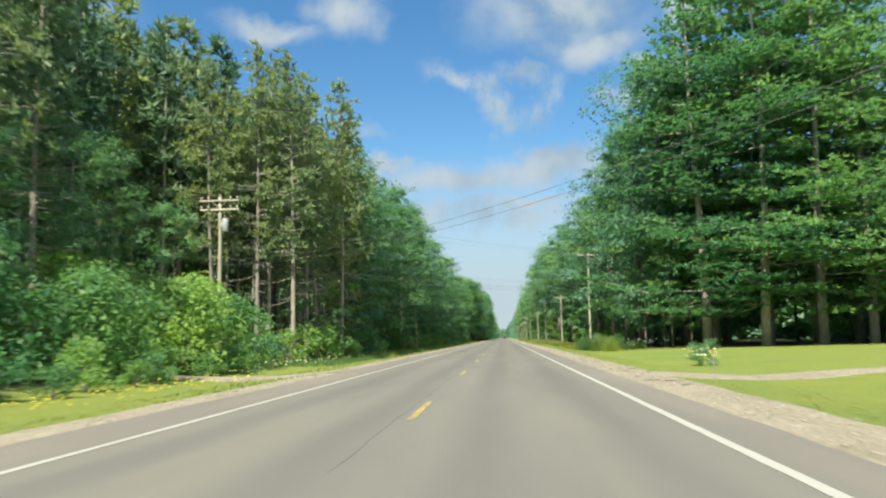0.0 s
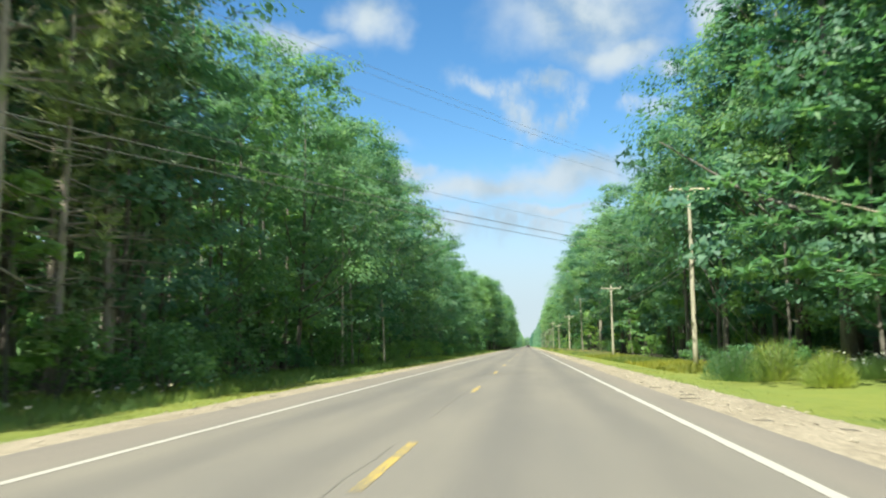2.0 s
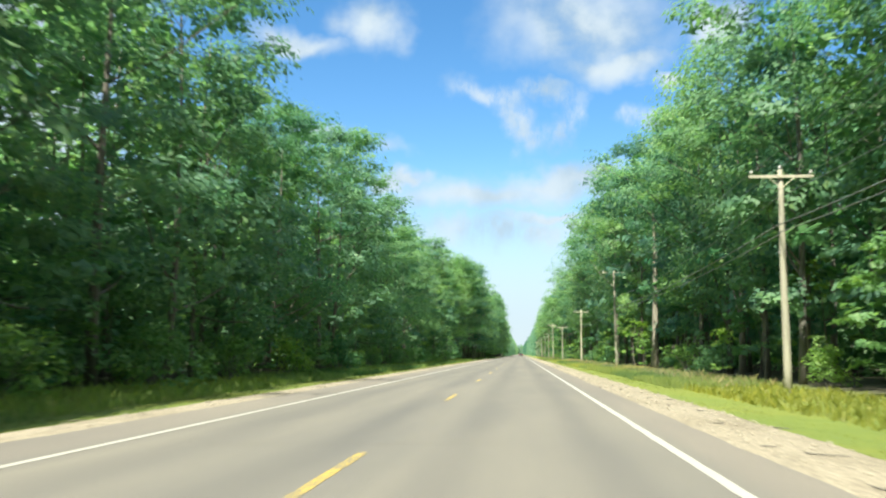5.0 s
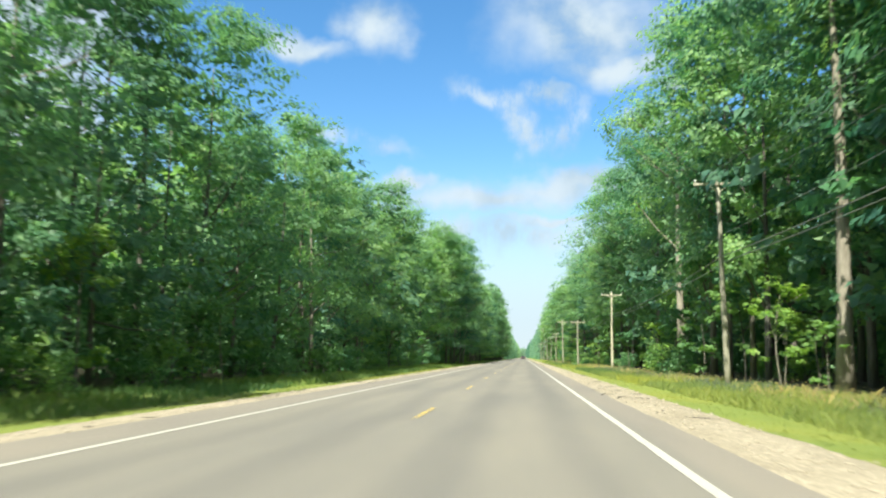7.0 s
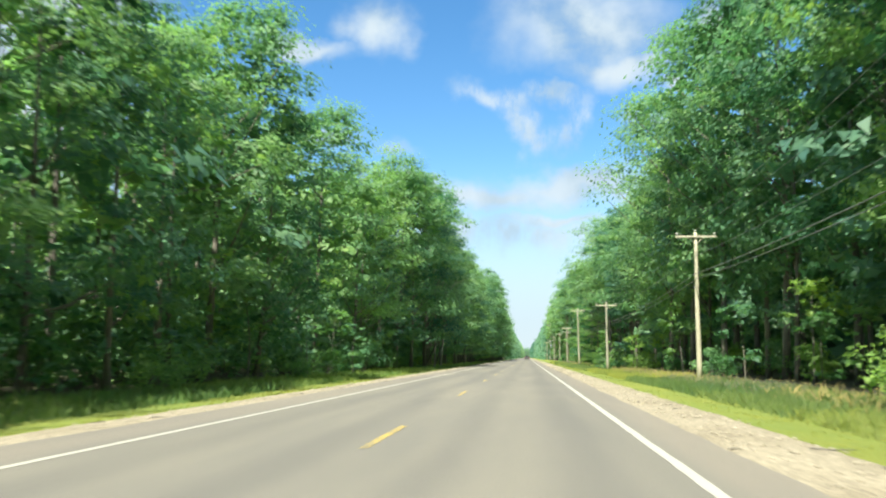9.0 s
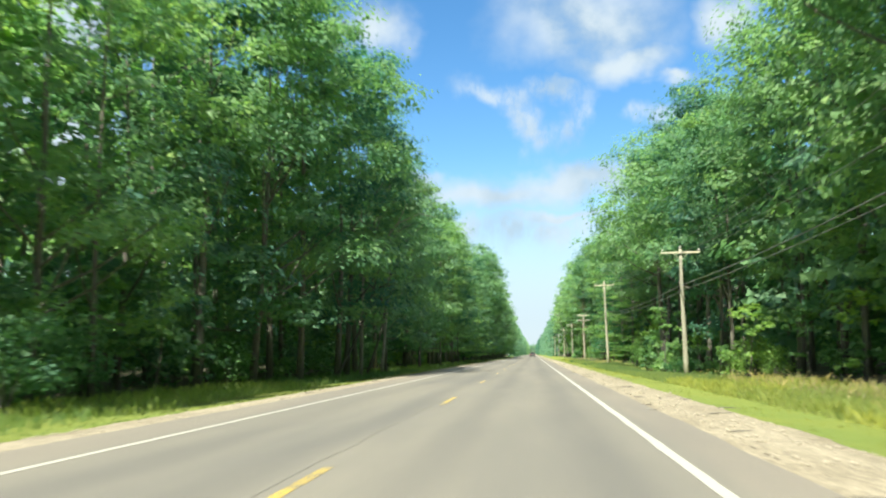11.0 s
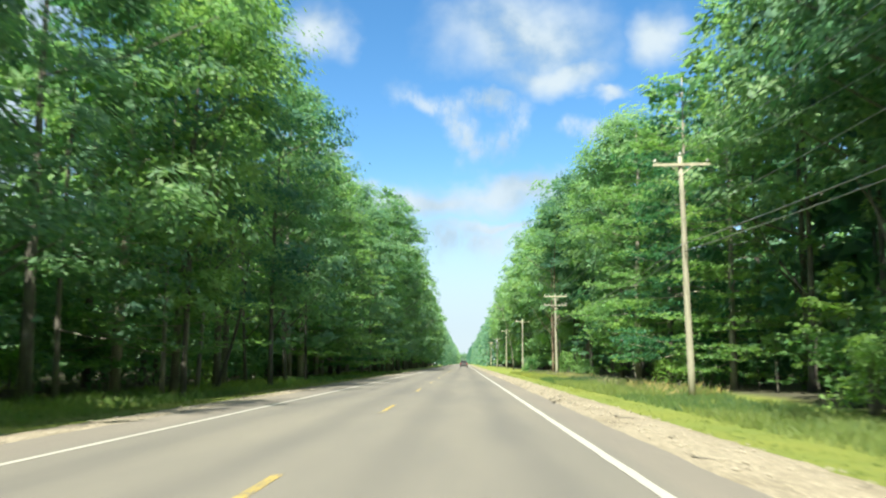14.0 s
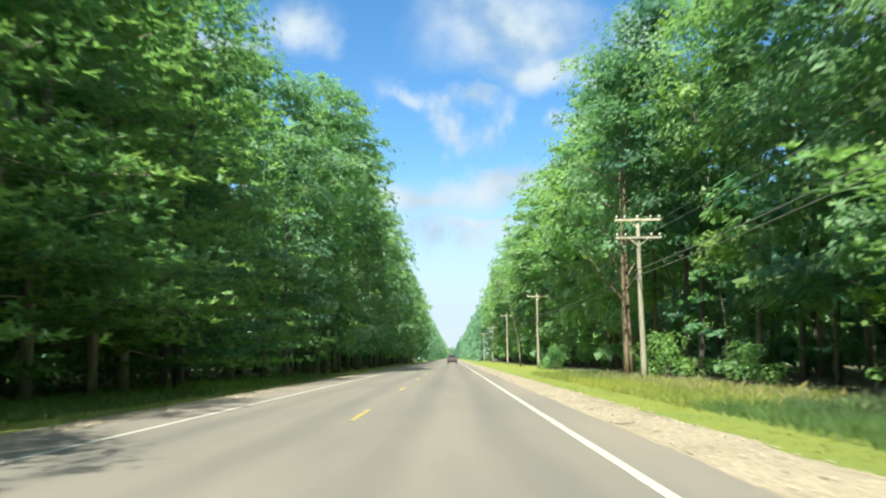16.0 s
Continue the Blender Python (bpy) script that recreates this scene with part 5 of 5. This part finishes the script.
twigs("fallen_twigs", 4.5, 6.0, 20, 430, 110, 12, "thin broken twigs scattered on the gravel shoulder")
twigs("fallen_twigs", -6.1, -4.9, 20, 430, 90, 13, "thin broken twigs scattered on the gravel shoulder")


def branch_litter(x, y, seed):
    """A broken branch with bits of bark, fallen where the asphalt ends."""
    q = np.random.default_rng(seed)
    root = thing("fallen_branch", Matrix.Translation((x, y, -0.01)) @ Matrix.Diagonal((0.55, 0.8, 0.55, 1)), "broken dark branch and bark on the shoulder", "branch", "branches on the shoulder")
    w = Soup()
    w.tube([(-0.25, -0.9, 0.02), (0.0, -0.1, 0.05), (0.12, 0.6, 0.03), (0.1, 1.0, 0.01)], [0.022, 0.032, 0.020, 0.006], 6)
    w.tube([(0.0, -0.1, 0.05), (0.22, 0.25, 0.08), (0.42, 0.35, 0.02)], [0.018, 0.012, 0.004], 5, link=True)
    part("stick", w.mesh("stick", [M_BARK], True), root)
    for k in range(7):
        w = Soup()
        bx, by, L = q.uniform(-0.2, 0.9), q.uniform(-1.2, 1.2), q.uniform(0.06, 0.2)
        w.box((bx - 0.03, by - L, 0.0), (bx + 0.03, by + L, 0.025), bevel=0.008)
        part("bark_piece", w.mesh("bark_piece", [M_BARK]), root)


for k, (x, y) in enumerate(((4.45, 208.4), (4.75, 206.2), (4.75, 329.8), (4.4, 336.0), (4.5, 384.5), (4.6, 386.8))):
    branch_litter(x, y, 61 + k)


def marker_post(x, y, height, wide, mat, cap, label):
    root = thing("marker_post", Matrix.Translation((x, y, ground_z(x) - 0.05)), label, "marker post")
    w = Soup()
    w.box((-wide, -0.02, 0), (wide, 0.02, height), bevel=0.006)
    part("post", w.mesh("post", [mat]), root)
    w = Soup()
    w.box((-wide * 1.1, -0.03, height - 0.10), (wide * 1.1, -0.021, height - 0.01), bevel=0.003)
    part("reflector", w.mesh("reflector", [cap]), root, "small reflector")
    return root




def service_cabinet(x, y):
    """A low white service box at the foot of the bank."""
    root = thing("service_cabinet", Matrix.Translation((x, y, ground_z(x) + hollow(x, y) - 0.05)) @ Matrix.Rotation(0.5, 4, "Z"), "low white service cabinet among weeds below the bank", "cabinet")
    # lit front and shaded side are put in as white door and grey body
    w = Soup()
    w.box((-0.26, -0.20, 0.0), (0.26, 0.20, 0.66), bevel=0.02)
    part("body", w.mesh("body", [M_TANK]), root, "body greyed to give its shaded side")
    w = Soup()
    w.box((-0.22, -0.215, 0.06), (0.22, -0.201, 0.60), bevel=0.004)
    part("door", w.mesh("door", [M_POSTWHITE]), root, "white door")
    w = Soup()
    w.box((-0.29, -0.23, 0.66), (0.29, 0.23, 0.71), bevel=0.015)
    part("lid", w.mesh("lid", [M_POSTWHITE]), root, "white lid")


service_cabinet(15.4, 362.3)
marker_post(8.9, 33.0, 0.9, 0.018, M_STEEL, M_ORANGE, "thin metal stake with an orange reflector")


# flowers in the verge
def flowers(name, x0, x1, y0, y1, count, size, up, mat, seed, label):
    q = np.random.default_rng(seed)
    x, y = q.uniform(x0, x1, count), y0 + (y1 - y0) * q.random(count)
    z = np.array([ground_z(a) for a in x]) + up * q.uniform(0.5, 1.1, count)
    ln = size * q.uniform(0.7, 1.3, count * 2)
    c = np.repeat(np.stack([x, y, z], axis=1), 2, axis=0)
    v, f = leaf_arrays(c, q.normal(size=(count * 2, 3)) * 0.3 + np.array([0, -0.3, 1.0]), ln, ln * 0.9, q, 0.05)
    return tagged(new(name, leaf_mesh(name, v, f, mat)), label, "flowers", kind="stuff")


flowers("yellow_flowers", -11.4, -8.6, 18, 36, 130, 0.09, 0.22, M_FLOWER_Y, 1, "small yellow wildflowers in the grass verge")
flowers("white_flowers", -11.4, -9.0, 40, 80, 120, 0.08, 0.55, M_FLOWER_W, 2, "small white wildflowers along the forest edge")
flowers("white_flowers", 12.6, 17.0, 80, 92, 150, 0.10, 0.9, M_FLOWER_W, 5, "white wildflowers among weeds at the forest edge")
flowers("white_flowers", 9.6, 11.0, 39.5, 42.5, 60, 0.09, 0.8, M_FLOWER_W, 3, "white wildflowers on a low lawn shrub")
flowers("seed_heads", 10.6, 13.2, 180, 330, 1700, 0.05, 0.54, M_SEED, 4, "dry tan seed heads above the tall grass")
flowers("seed_heads", 10.6, 13.2, 394, 470, 850, 0.05, 0.54, M_SEED, 6, "dry tan seed heads above the tall grass")
